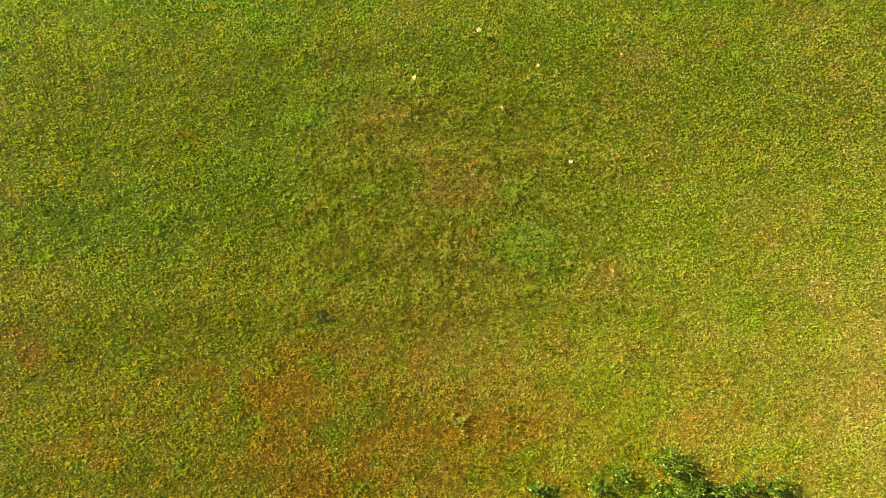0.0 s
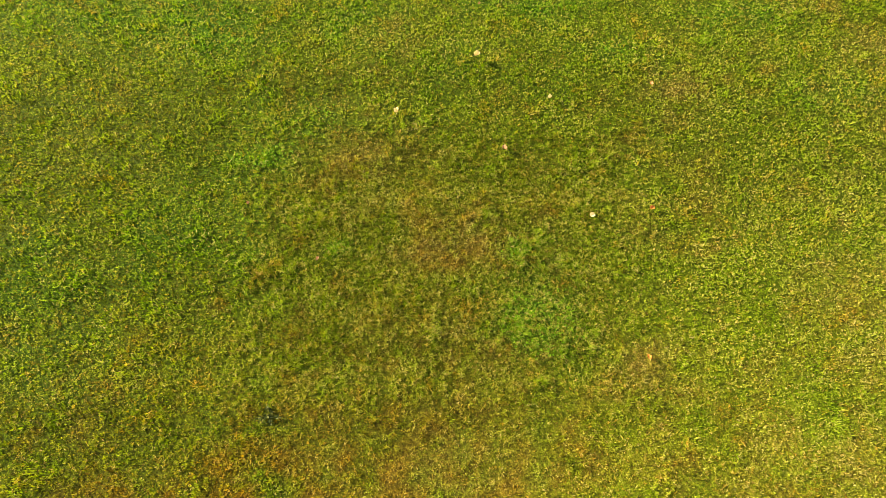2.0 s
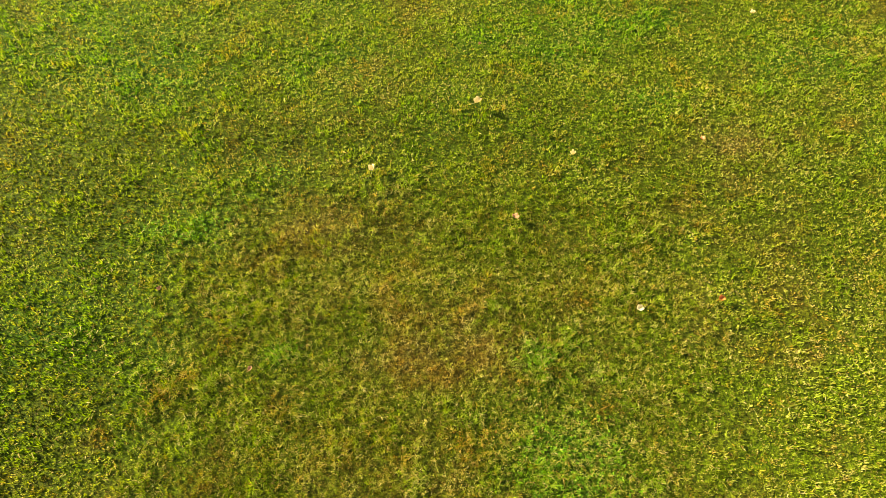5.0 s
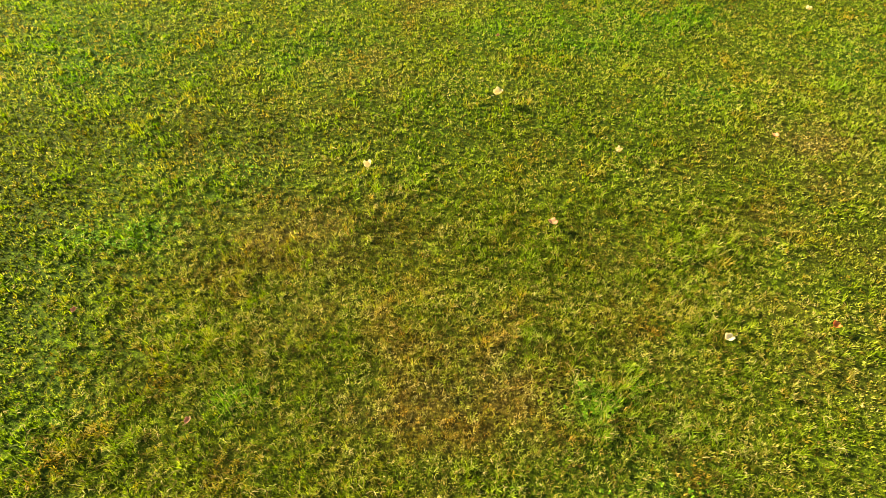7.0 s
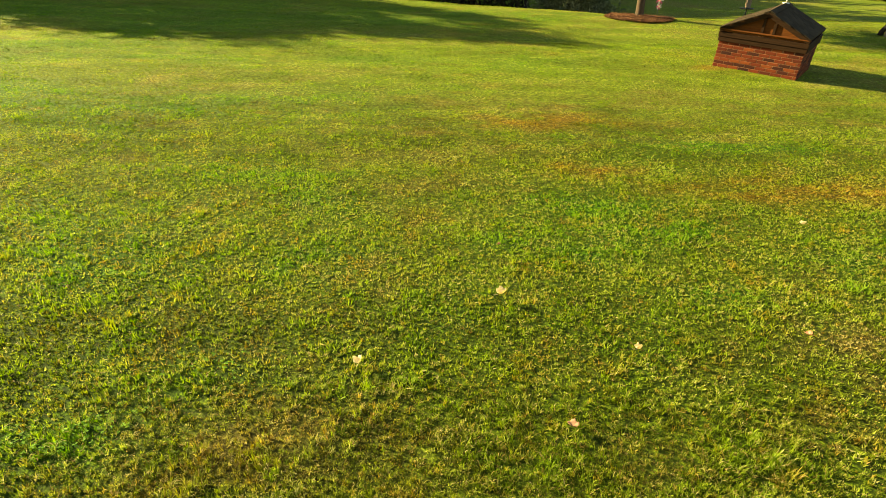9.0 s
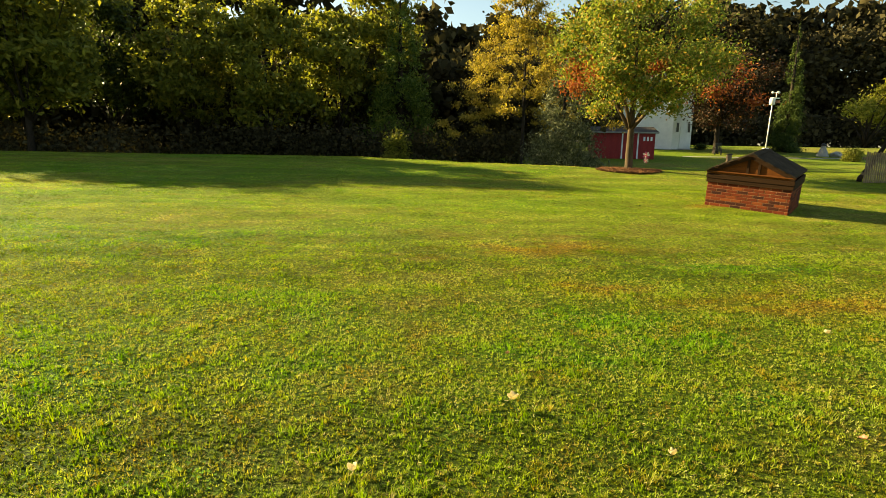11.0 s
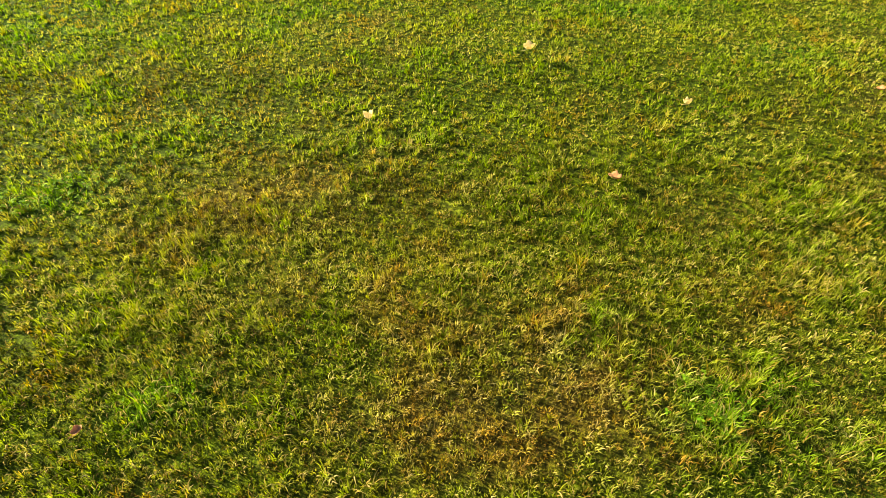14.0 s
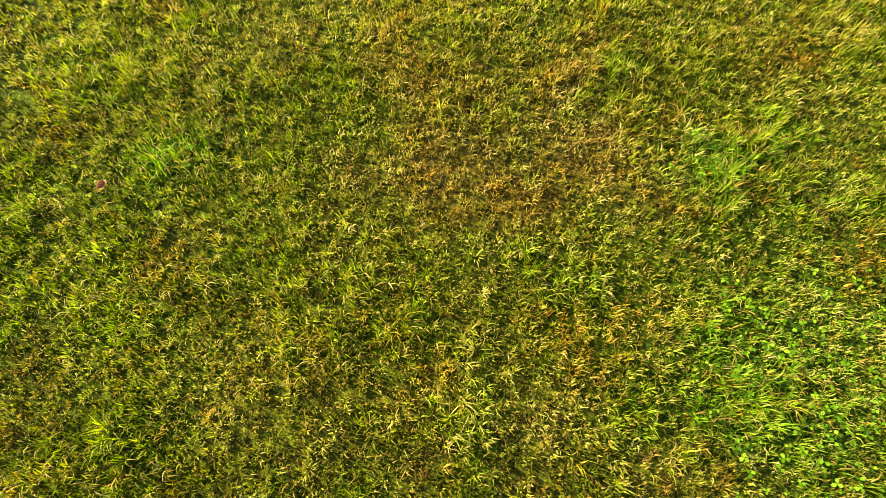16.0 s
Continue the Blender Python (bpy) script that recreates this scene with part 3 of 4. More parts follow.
def broadleaf(name, at, height, fork, spread_r, r0, leaf_mat, label, seed, leaves=9000, leaf=0.16, low=0.3, bark=None, lean=(0, 0), extra=None, clumps=44):
    """A deciduous tree: flared trunk, limbs and a crown of leaves in uneven clumps."""
    rng = np.random.RandomState(seed)
    tree = thing(name, (at[0], at[1], gz(*at) - 0.03), label, "tree")
    bm = bmesh.new()
    tube(bm, [(0, 0, 0), (0.01, 0, 0.12), (lean[0] * 0.3, lean[1] * 0.3, fork * 0.5), (lean[0] * 0.6, lean[1] * 0.6, fork), (lean[0], lean[1], height * 0.75)], [r0 * 1.45, r0 * 1.1, r0, r0 * 0.85, r0 * 0.2], 10)
    ends = limbs(bm, rng, 0, fork, height, spread_r, 8, r0)
    part("trunk", bm, bark or BARK, tree, "rough bark trunk with forking limbs")
    centres, radii = [], []
    for bend, top in ends:
        for c in (bend, top):
            centres.append(tuple(c + Vector((lean[0] * 0.7, lean[1] * 0.7, 0.2))))
            radii.append(np.array([0.30, 0.30, 0.22]) * spread_r * (0.7 + 0.6 * rng.rand()))
    while len(centres) < clumps:
        a, q = rng.rand() * 6.28, rng.rand() ** 0.5
        h = low * height + (1 - low) * height * rng.rand()
        wide = spread_r * math.sin(math.pi * min(0.95, max(0.12, (h - low * height * 0.8) / (height * (1.02 - low * 0.8))))) ** 0.6
        centres.append((q * wide * math.cos(a) + lean[0], q * wide * math.sin(a) + lean[1], h))
        radii.append(np.array([0.24, 0.24, 0.17]) * spread_r * (0.5 + 0.8 * rng.rand()))
    part("crown", leaf_cloud(centres, radii, leaves, leaf, leaf_mat, seed), leaf_mat, tree)
    if extra:
        mat, ec, er, n = extra
        part("crown", leaf_cloud(ec, er, n, leaf, mat, seed + 50), mat, tree, "turned red and orange leaves")
    return tree


def arching(name, at, height, spread_r, r0, leaf_mat, label, seed, boughs=26, leaves=36000, leaf=0.115):
    """A tree with long boughs that rise from the trunk, bow outwards and hang, with leaves in loose sprays along them."""
    rng = np.random.RandomState(seed)
    tree = thing(name, (at[0], at[1], gz(*at) - 0.03), label, "tree")
    bm = bmesh.new()
    tube(bm, [(0, 0, 0), (0.02, 0, 0.15), (0.05, 0.02, height * 0.5), (0.0, 0.05, height * 0.9)], [r0 * 1.4, r0, r0 * 0.7, r0 * 0.15], 9)
    centres, radii = [], []
    for k in range(boughs):
        f = (k + 0.5) / boughs
        a, start = k * 2.4 + 0.5 * rng.rand(), Vector((0, 0, height * (0.26 + 0.64 * f)))
        reach = spread_r * (1.0 - 0.62 * f) * (0.75 + 0.5 * rng.rand())
        out = Vector((math.cos(a), math.sin(a), 0))
        up, drop = height * 0.12 * (0.6 + 0.8 * rng.rand()), height * (0.10 + 0.16 * rng.rand()) * (1 - 0.5 * f)
        way = [start + out * reach * q + Vector((0, 0, up * math.sin(math.pi * min(1, q * 1.1)) - drop * q ** 2.2)) for q in np.linspace(0, 1, 7)]
        tube(bm, way, [r0 * 0.34 * (1 - 0.14 * i) for i in range(7)], 5)
        for q in way[2:]:
            for j in range(2):
                centres.append(tuple(q + Vector(tuple(rng.randn(3) * [0.28, 0.28, 0.12])) - Vector((0, 0, 0.15))))
                radii.append(np.array([0.42, 0.42, 0.24]) * (0.6 + 0.7 * rng.rand()))
    part("trunk", bm, BARK_DARK, tree)
    part("crown", leaf_cloud(centres, radii, leaves, leaf, leaf_mat, seed, droop=0.6), leaf_mat, tree)
    return tree


def conifer(name, at, height, base_r, leaf_mat, label, seed, leaves=9000, leaf=0.22, foot=0.1, layers=15):
    """A conifer: straight trunk and tiers of drooping branches."""
    rng = np.random.RandomState(seed)
    tree = thing(name, (at[0], at[1], gz(*at) - 0.03), label, "tree")
    bm = bmesh.new()
    tube(bm, [(0, 0, 0), (0, 0, height * 0.5), (0, 0, height * 0.97)], [height * 0.022, height * 0.014, 0.01], 8)
    centres, radii = [], []
    for k in range(layers):
        f = k / (layers - 1)
        z, r = height * (foot + (0.97 - foot) * f), base_r * (1 - f) ** 0.75 + 0.08
        for j in range(max(3, int(7 * (1 - f) + 3))):
            a = rng.rand() * 6.28
            c = (r * 0.62 * math.cos(a), r * 0.62 * math.sin(a), z - 0.12 * r + 0.2 * rng.randn())
            centres.append(c)
            radii.append((r * 0.42, r * 0.42, height * 0.030 + 0.12 * r))
            tube(bm, [(0, 0, z), c], [0.035 * (1 - f) + 0.01, 0.008], 4)
    part("trunk", bm, BARK_DARK, tree)
    part("crown", leaf_cloud(centres, radii, leaves, leaf, leaf_mat, seed, 0.28, 0.4, 0.1), leaf_mat, tree)
    return tree


def bush(name, at, size, leaf_mat, label, seed, leaves=2500, leaf=0.10, category="bush"):
    rng = np.random.RandomState(seed)
    ob = thing(name, (at[0], at[1], gz(*at) - 0.02), label, category)
    bm = bmesh.new()
    centres, radii = [], []
    for k in range(9):
        a, q = rng.rand() * 6.28, rng.rand() ** 0.5
        top = Vector((q * size[0] * 0.75 * math.cos(a), q * size[1] * 0.75 * math.sin(a), size[2] * (0.35 + 0.5 * rng.rand())))
        tube(bm, [(0.05 * math.cos(a), 0.05 * math.sin(a), 0), top * 0.55, top], [0.03 * size[2], 0.02 * size[2], 0.006], 5)
        centres.append(tuple(top))
        radii.append((size[0] * 0.42, size[1] * 0.42, size[2] * 0.28))
        centres.append((top.x * 1.05, top.y * 1.05, size[2] * 0.2))
        radii.append((size[0] * 0.36, size[1] * 0.36, size[2] * 0.22))
    part("stem", bm, BARK_DARK, ob)
    part("foliage", leaf_cloud(centres, radii, leaves, leaf, leaf_mat, seed), leaf_mat, ob)
    return ob


# the maple on the crest, with mulch round its foot
broadleaf("maple_tree", (7.3, 17.35), 6.4, 1.50, 2.8, 0.135, LEAF_MAPLE, "young maple turning from green to orange and red", 5, 42000, 0.108, 0.31,
          extra=(LEAF_RED, [(-2.2, -0.4, 2.9), (-1.5, -0.8, 3.4), (-1.9, 0.3, 3.6), (0.4, -1.2, 3.5), (1.6, 0.2, 3.0)], [(0.55, 0.5, 0.35), (0.6, 0.5, 0.4), (0.7, 0.6, 0.5), (0.4, 0.4, 0.3), (0.5, 0.5, 0.35)], 2200))
# behind it a reddish tree further off
broadleaf("oak_tree", (24.5, 47.0), 9.5, 2.6, 4.2, 0.22, LEAF_OAK_SHADE, "broad tree with dull reddish brown crown, coloured dark as in shade", 6, 12000, 0.24, 0.26, BARK_DARK,
          extra=(LEAF_RED, [(-2.0, -3, 5.0), (1.5, -3, 4.2), (-0.5, -3.2, 6.2)], [(1.6, 0.8, 1.0), (1.5, 0.8, 0.9), (1.7, 0.9, 1.2)], 1200))
conifer("cedar_tree", (32.4, 50.0), 11.5, 1.45, LEAF_PINE, "dense conical green cedar", 7, 22000, 0.20, 0.03)
broadleaf("young_tree", (14.3, 15.3), 3.5, 1.3, 1.25, 0.07, LEAF_LIME, "small yellow-green tree with a dark leaning trunk", 8, 14000, 0.09, 0.30, BARK_DARK, (1.3, 0.1))
# the edge of the wood beyond the lawn
arching("golden_tree", (4.8, 28.0), 9.6, 4.9, 0.10, LEAF_GOLD, "drooping tree with golden yellow leaves in layered sprays", 10)
conifer("blue_cedar", (6.1, 23.4), 5.8, 2.2, LEAF_BLUE, "blue-green cedar with foliage to the ground", 11, 44000, 0.14, 0.03, 14)
conifer("pine_tree", (-2.5, 36.0), 12.0, 2.6, LEAF_FIR, "green pine with light tips at the wood's edge", 12, 12000, 0.30, 0.16)
bush("sapling_bush", (-1.70, 22.4), (0.65, 0.5, 1.3), LEAF_OLIVE, "small yellow-green sapling bush in the wood's edge", 13, 2600, 0.11)
WOOD = [(-6.6, 35.0, 9.4, LEAF_OLIVE, 14), (-10.2, 31.5, 9.2, LEAF_OLIVE, 15), (-3.6, 38.5, 13.0, LEAF_OLIVE, 24), (-15.0, 32.5, 10.5, LEAF_OLIVE, 16), (-20.0, 32.5, 9.6, LEAF_DARK, 17), (-19.6, 24.4, 9.7, LEAF_OLIVE, 18), (-24.0, 23.0, 8.8, LEAF_DARK, 19), (-29.0, 24.0, 7.5, LEAF_OLIVE, 20), (-26.5, 26.8, 9.0, LEAF_DARK, 21), (-22.0, 27.5, 9.4, LEAF_OLIVE, 22), (-33.5, 24.5, 6.8, LEAF_DARK, 25), (-38.0, 25.5, 6.3, LEAF_OLIVE, 26)]
for wx, wy, wh, wm, ws in WOOD:
    broadleaf("wood_tree", (wx, wy), wh, 2.0, 3.2, 0.16, wm, "dense dark green tree at the wood's edge" if wm == LEAF_DARK else "dense olive green tree at the wood's edge", ws, 17000 if wx < -18 and wy < 28 else 11500, 0.33, 0.27, BARK_DARK, clumps=64)


def far_woods(name, x0, x1, y0, y1, height, count, leaf, seed, factor=1.0, label="belt of dense woodland behind the garden, coloured dark as in shade"):
    """A belt of distant wood: leaves from the ground to an uneven top."""
    rng = np.random.RandomState(seed)
    k = 220
    cx, cy = x0 + (x1 - x0) * rng.rand(k), y0 + (y1 - y0) * rng.rand(k)
    cz = ground_z(cx, cy) + height * (0.08 + 0.85 * rng.rand(k))
    r = factor * np.c_[2.6 + 2 * rng.rand(k), 1.6 + rng.rand(k), 1.6 + 1.4 * rng.rand(k)]
    me = leaf_cloud(np.c_[cx, cy, cz], r, count, leaf, LEAF_WOOD_SHADE, seed, 0.7, 0.0, 0.2)
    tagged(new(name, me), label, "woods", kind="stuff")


# belts and undergrowth carry the wood's shade in their leaf colour
far_woods("undergrowth", -42, -16, 24.4, 29.5, 1.7, 14000, 0.22, 33, 0.42, "tangled undergrowth beneath the trees, coloured dark as in shade")
far_woods("undergrowth", -19, 5, 29, 33, 2.0, 14000, 0.22, 35, 0.42, "tangled undergrowth beneath the trees, coloured dark as in shade")
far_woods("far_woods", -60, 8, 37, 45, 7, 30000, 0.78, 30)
far_woods("undergrowth", -62, 0, 46, 50, 5, 12000, 0.8, 40, 0.8, "tangled undergrowth beneath the trees, coloured dark as in shade")
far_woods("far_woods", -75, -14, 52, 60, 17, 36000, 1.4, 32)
far_woods("undergrowth", 18, 75, 78, 83, 4.0, 18000, 0.7, 36, 0.8, "tangled undergrowth beneath the trees, coloured dark as in shade")
# unseen trees, added so that their shadow falls on the white house
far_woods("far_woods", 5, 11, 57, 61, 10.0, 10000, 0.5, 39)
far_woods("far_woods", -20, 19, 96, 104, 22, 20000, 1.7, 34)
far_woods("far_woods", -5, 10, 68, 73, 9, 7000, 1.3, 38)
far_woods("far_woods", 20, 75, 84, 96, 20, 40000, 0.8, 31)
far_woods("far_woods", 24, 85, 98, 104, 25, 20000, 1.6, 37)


# ---- mulch ring ----
def build_mulch():
    rng = np.random.RandomState(3)
    n = 7000
    a, r = rng.rand(n) * 6.28, 1.15 * rng.rand(n) ** 0.6
    x, y = 7.3 + r * np.cos(a), 17.3 + r * np.sin(a) * 0.9
    c = np.c_[x, y, ground_z(x, y) + 0.018 + 0.05 * np.clip(1 - r / 1.2, 0, 1) + 0.02 * rng.rand(n)]
    d = rng.randn(n, 3) * [1, 1, 0.35]
    d /= np.linalg.norm(d, axis=1)[:, None]
    s = np.cross(d, [0, 0, 1.0]) + 0.3 * rng.randn(n, 3)
    s /= np.linalg.norm(s, axis=1)[:, None]
    d, s = d * (0.02 + 0.035 * rng.rand(n))[:, None], s * (0.009 + 0.012 * rng.rand(n))[:, None]
    t = np.cross(d, s)
    t *= (0.008 / (np.linalg.norm(t, axis=1) + 1e-9))[:, None]
    verts = np.stack([c - d - s, c + d - s, c + d + s, c - d + s, c + t * 1.6], 1).reshape(-1, 3)
    b = 5 * np.arange(n)[:, None]
    faces = np.concatenate([b + [0, 1, 4], b + [1, 2, 4], b + [2, 3, 4], b + [3, 0, 4]], 1).reshape(-1, 3)
    tagged(new("mulch", mesh_from("mulch", verts, faces, MULCH)), "ring of brown bark mulch round the maple", "mulch", kind="stuff")


build_mulch()


# ---- the brick pump house ----
COURSE, BRICKS_UP, BRICK_L = 0.0725, 8, 0.23
WALL_H = COURSE * BRICKS_UP


def build_pump_house():
    base = gz(*WELL)
    house = thing("pump_house", (WELL[0], WELL[1], base), "low red brick pump house with a shingled gable roof", "pump house")
    # it has settled with the slope
    house.matrix_world = pose(WELL[0], WELL[1], base, 0, 0, WELL_TURN) @ pose(0, 0, 0, *WELL_TILT)
    w, d = WELL_W, WELL_D
    wall = part("wall", box(w - 0.016, d - 0.016, WALL_H + 0.14, (w / 2, d / 2, -0.14)), MORTAR, house, "red brick wall in pale mortar")
    # boards over the brick
    part("trim_board", box(w + 0.05, 0.035, 0.10, (w / 2, -0.012, WALL_H - 0.004), 0.006), TRIM_WOOD, house, "dark weathered trim board")
    part("trim_board", box(w + 0.07, 0.045, 0.105, (w / 2, -0.02, WALL_H + 0.10), 0.006), TRIM_WOOD, house, "brown weathered trim board")
    part("trim_board", box(w + 0.03, 0.03, 0.045, (w / 2, -0.008, WALL_H + 0.209), 0.005), PLYWOOD, house)
    part("ledge", box(w + 0.08, 0.075, 0.025, (w / 2, -0.03, WALL_H + 0.256), 0.005), PLYWOOD, house, "brown splintered wooden ledge")
    for x in (-0.012, w + 0.012):
        part("trim_board", box(0.035, d, 0.20, (x, d / 2 + 0.03, WALL_H), 0.006), TRIM_WOOD, house)
    part("trim_board", box(w, 0.03, 0.20, (w / 2, d + 0.01, WALL_H), 0.006), TRIM_WOOD, house)
    eave, rise = WALL_H + 0.27, 0.42
    for y, s in ((0.0, 1), (d - 0.02, -1)):
        bm = bmesh.new()
        front = [bm.verts.new(p) for p in ((0, y, eave), (w, y, eave), (w / 2, y, eave + rise - 0.02))]
        back = [bm.verts.new(v.co + Vector((0, 0.02, 0))) for v in front]
        bm.faces.new(front)
        bm.faces.new(back[::-1])
        for i in range(3):
            bm.faces.new((front[i], back[i], back[(i + 1) % 3], front[(i + 1) % 3]))
        bmesh.ops.recalc_face_normals(bm, faces=bm.faces)
        part("gable_panel", bm, PLYWOOD, house, "warm brown weathered plywood gable")
    for x, h in ((w * 0.47, 0.36), (w * 0.60, 0.33)):
        part("batten", box(0.055, 0.03, h, (x, -0.014, eave - 0.01), 0.004), TRIM_WOOD, house)
    # rake boards
    slope = math.atan2(rise, w / 2)
    length = math.hypot(rise, w / 2) + 0.04
    for side in (-1, 1):
        turn = Matrix.Rotation(side * slope, 4, "Y")
        mid = (w / 2 + side * (w / 4 + 0.01), -0.05, eave + rise / 2 - 0.035)
        part("rake_board", box(length, 0.03, 0.07, mid, 0.005, turn=turn), TRIM_WOOD, house)
    # roof: deck and courses of shingles
    over = 0.09
    roof = part("roof", roof_deck(w, d, eave, rise, over), TRIM_WOOD, house, "dark worn asphalt shingle roof")
    n_rows, n_tabs = 8, 7
    run = math.hypot(rise, w / 2) + 0.03
    tab_l, tab_h = (d + 2 * over) / n_tabs, run / n_rows
    tab = bpy.data.meshes.new("shingle")
    bm = box(tab_l - 0.008, tab_h * 1.25, 0.012, (0, 0, 0), 0.003)
    bm.to_mesh(tab)
    bm.free()
    tab.materials.append(SHINGLE)
    rng = random.Random(4)
    for side in (-1, 1):
        for r in range(n_rows):
            for k in range(n_tabs + (r % 2)):
                s = (r + 0.5) * tab_h
                along = -over + (k + 0.5 - 0.5 * (r % 2)) * tab_l
                along = min(max(along, -over + tab_l * 0.42), d + over - tab_l * 0.42)
                ob = part("shingle", tab, SHINGLE, roof)
                x = w / 2 + side * (math.cos(slope) * s)
                z = eave + rise - math.sin(slope) * s + 0.040 + 0.004 * rng.random()
                m = Matrix.Translation((x, along, z)) @ Matrix.Rotation(side * (slope + 0.05), 4, "Y") @ Matrix.Rotation(math.pi / 2, 4, "Z") @ Matrix.Rotation(rng.uniform(-0.02, 0.02), 4, "Z")
                ob.matrix_local = m
    cap = bpy.data.meshes.new("ridge_shingle")
    bm = bmesh.new()
    for side in (-1, 1):
        box(0.13, 0.26, 0.012, (side * 0.055, 0, -0.02), 0.0, bm, Matrix.Rotation(side * slope, 4, "Y"))
    bm.to_mesh(cap)
    bm.free()
    cap.materials.append(SHINGLE)
    for k in range(7):
        ob = part("ridge_shingle", cap, SHINGLE, roof)
        ob.matrix_local = Matrix.Translation((w / 2, -over + 0.13 + k * (d + 2 * over - 0.26) / 6, eave + rise + 0.066 + 0.002 * (k % 3)))
    # bricks, in running bond on all four sides
    full, half = bpy.data.meshes.new("brick"), bpy.data.meshes.new("brick")
    for me, length in ((full, BRICK_L - 0.018), (half, BRICK_L / 2 - 0.018)):
        bm = box(length, 0.03, COURSE - 0.011, (0, 0, 0), 0.0)
        bmesh.ops.bevel(bm, geom=list(bm.edges), offset=0.003, segments=1, affect="EDGES")
        bm.to_mesh(me)
        bm.free()
        me.materials.append(BRICK)
    for start, ang, length in (((0, 0), 0, w), ((w, 0), 90, d), ((w, d), 180, w), ((0, d), 270, d)):
        c, s = math.cos(radians(ang)), math.sin(radians(ang))
        for r in range(-1, BRICKS_UP):
            x = 0.0 if r % 2 else -BRICK_L / 2
            while x < length - 0.02:
                a, b = max(x, 0.0), min(x + BRICK_L, length)
                if b - a > 0.05:
                    me = full if b - a > BRICK_L * 0.7 else half
                    ob = part("brick", me, BRICK, wall)
                    mid, fit_l = (a + b) / 2, (b - a - 0.018) / ((BRICK_L if me is full else BRICK_L / 2) - 0.018)
                    inset = rng.uniform(0.015, 0.018)
                    ob.matrix_local = Matrix.Translation((start[0] + c * mid - s * inset, start[1] + s * mid + c * inset, r * COURSE + 0.006)) @ Matrix.Rotation(radians(ang), 4, "Z") @ Matrix.Diagonal((fit_l, 1, 1, 1))
                x += BRICK_L
    return house.matrix_world @ Vector((w / 2, d - 0.15, eave + rise + 0.06))


def roof_deck(w, d, eave, rise, over):
    """Two sloping boards meeting at the ridge."""
    bm = bmesh.new()
    drop = 0.03 * rise / (w / 2)
    ring = [(-0.03, eave - drop), (w / 2, eave + rise), (w + 0.03, eave - drop), (w + 0.03, eave - drop + 0.03), (w / 2, eave + rise + 0.035), (-0.03, eave - drop + 0.03)]
    rows = [[bm.verts.new((x, y, z)) for x, z in ring] for y in (-over, d + over)]
    for i in range(6):
        bm.faces.new((rows[0][i], rows[0][(i + 1) % 6], rows[1][(i + 1) % 6], rows[1][i]))
    for row, quads in ((rows[0], ((0, 1, 4, 5), (1, 2, 3, 4))), (rows[1], ((5, 4, 1, 0), (4, 3, 2, 1)))):
        for q in quads:
            bm.faces.new([row[i] for i in q])
    bmesh.ops.recalc_face_normals(bm, faces=bm.faces)
    return bm


RIDGE_END = build_pump_house()


def build_weather_station():
    """White sensor pole fixed to the rear end of the ridge."""
    st = thing("weather_station", RIDGE_END, "white weather station on a thin pole above the roof ridge", "weather station")
    part("base_plate", box(0.12, 0.10, 0.02, (0, 0, 0), 0.004), WHITE_PLASTIC, st)
    bm = tube(bmesh.new(), [(0, 0, 0), (0.02, 0, 0.6), (0.035, 0, 1.12)], [0.014, 0.013, 0.012], 8)
    part("pole", bm, WHITE_PLASTIC, st, "thin white pole")
    bm = tube(bmesh.new(), [(0.03, 0, 1.05), (0.03, 0, 1.07), (0.03, 0, 1.20), (0.03, 0, 1.23)], [0.04, 0.065, 0.062, 0.03], 14)
    part("sensor_body", bm, WHITE_PLASTIC, st, "white cylindrical sensor housing")
    part("arm", box(0.22, 0.025, 0.025, (0.08, 0, 1.20), 0.004), WHITE_PLASTIC, st)
    part("mast", tube(bmesh.new(), [(0.11, 0, 1.21), (0.11, 0, 1.35)], [0.012, 0.010], 6), WHITE_PLASTIC, st)
    for k in range(3):
        a = k * 2.094 + 0.4
        bm = bmesh.new()
        bmesh.ops.create_uvsphere(bm, u_segments=10, v_segments=6, radius=0.027)
        bmesh.ops.translate(bm, vec=(0.11 + 0.085 * math.cos(a), 0.085 * math.sin(a), 1.35), verts=bm.verts)
        cup = part("wind_cup", bm, WHITE_PLASTIC, st)
        bm = tube(bmesh.new(), [(0.11, 0, 1.35), (0.11 + 0.06 * math.cos(a), 0.06 * math.sin(a), 1.35)], [0.006, 0.006], 5)
        part("spoke", bm, WHITE_PLASTIC, cup)
    part("wind_vane", box(0.10, 0.008, 0.06, (0.17, 0, 1.10), 0.002), LEAF_TAN, st, "small tan tail vane")


build_weather_station()


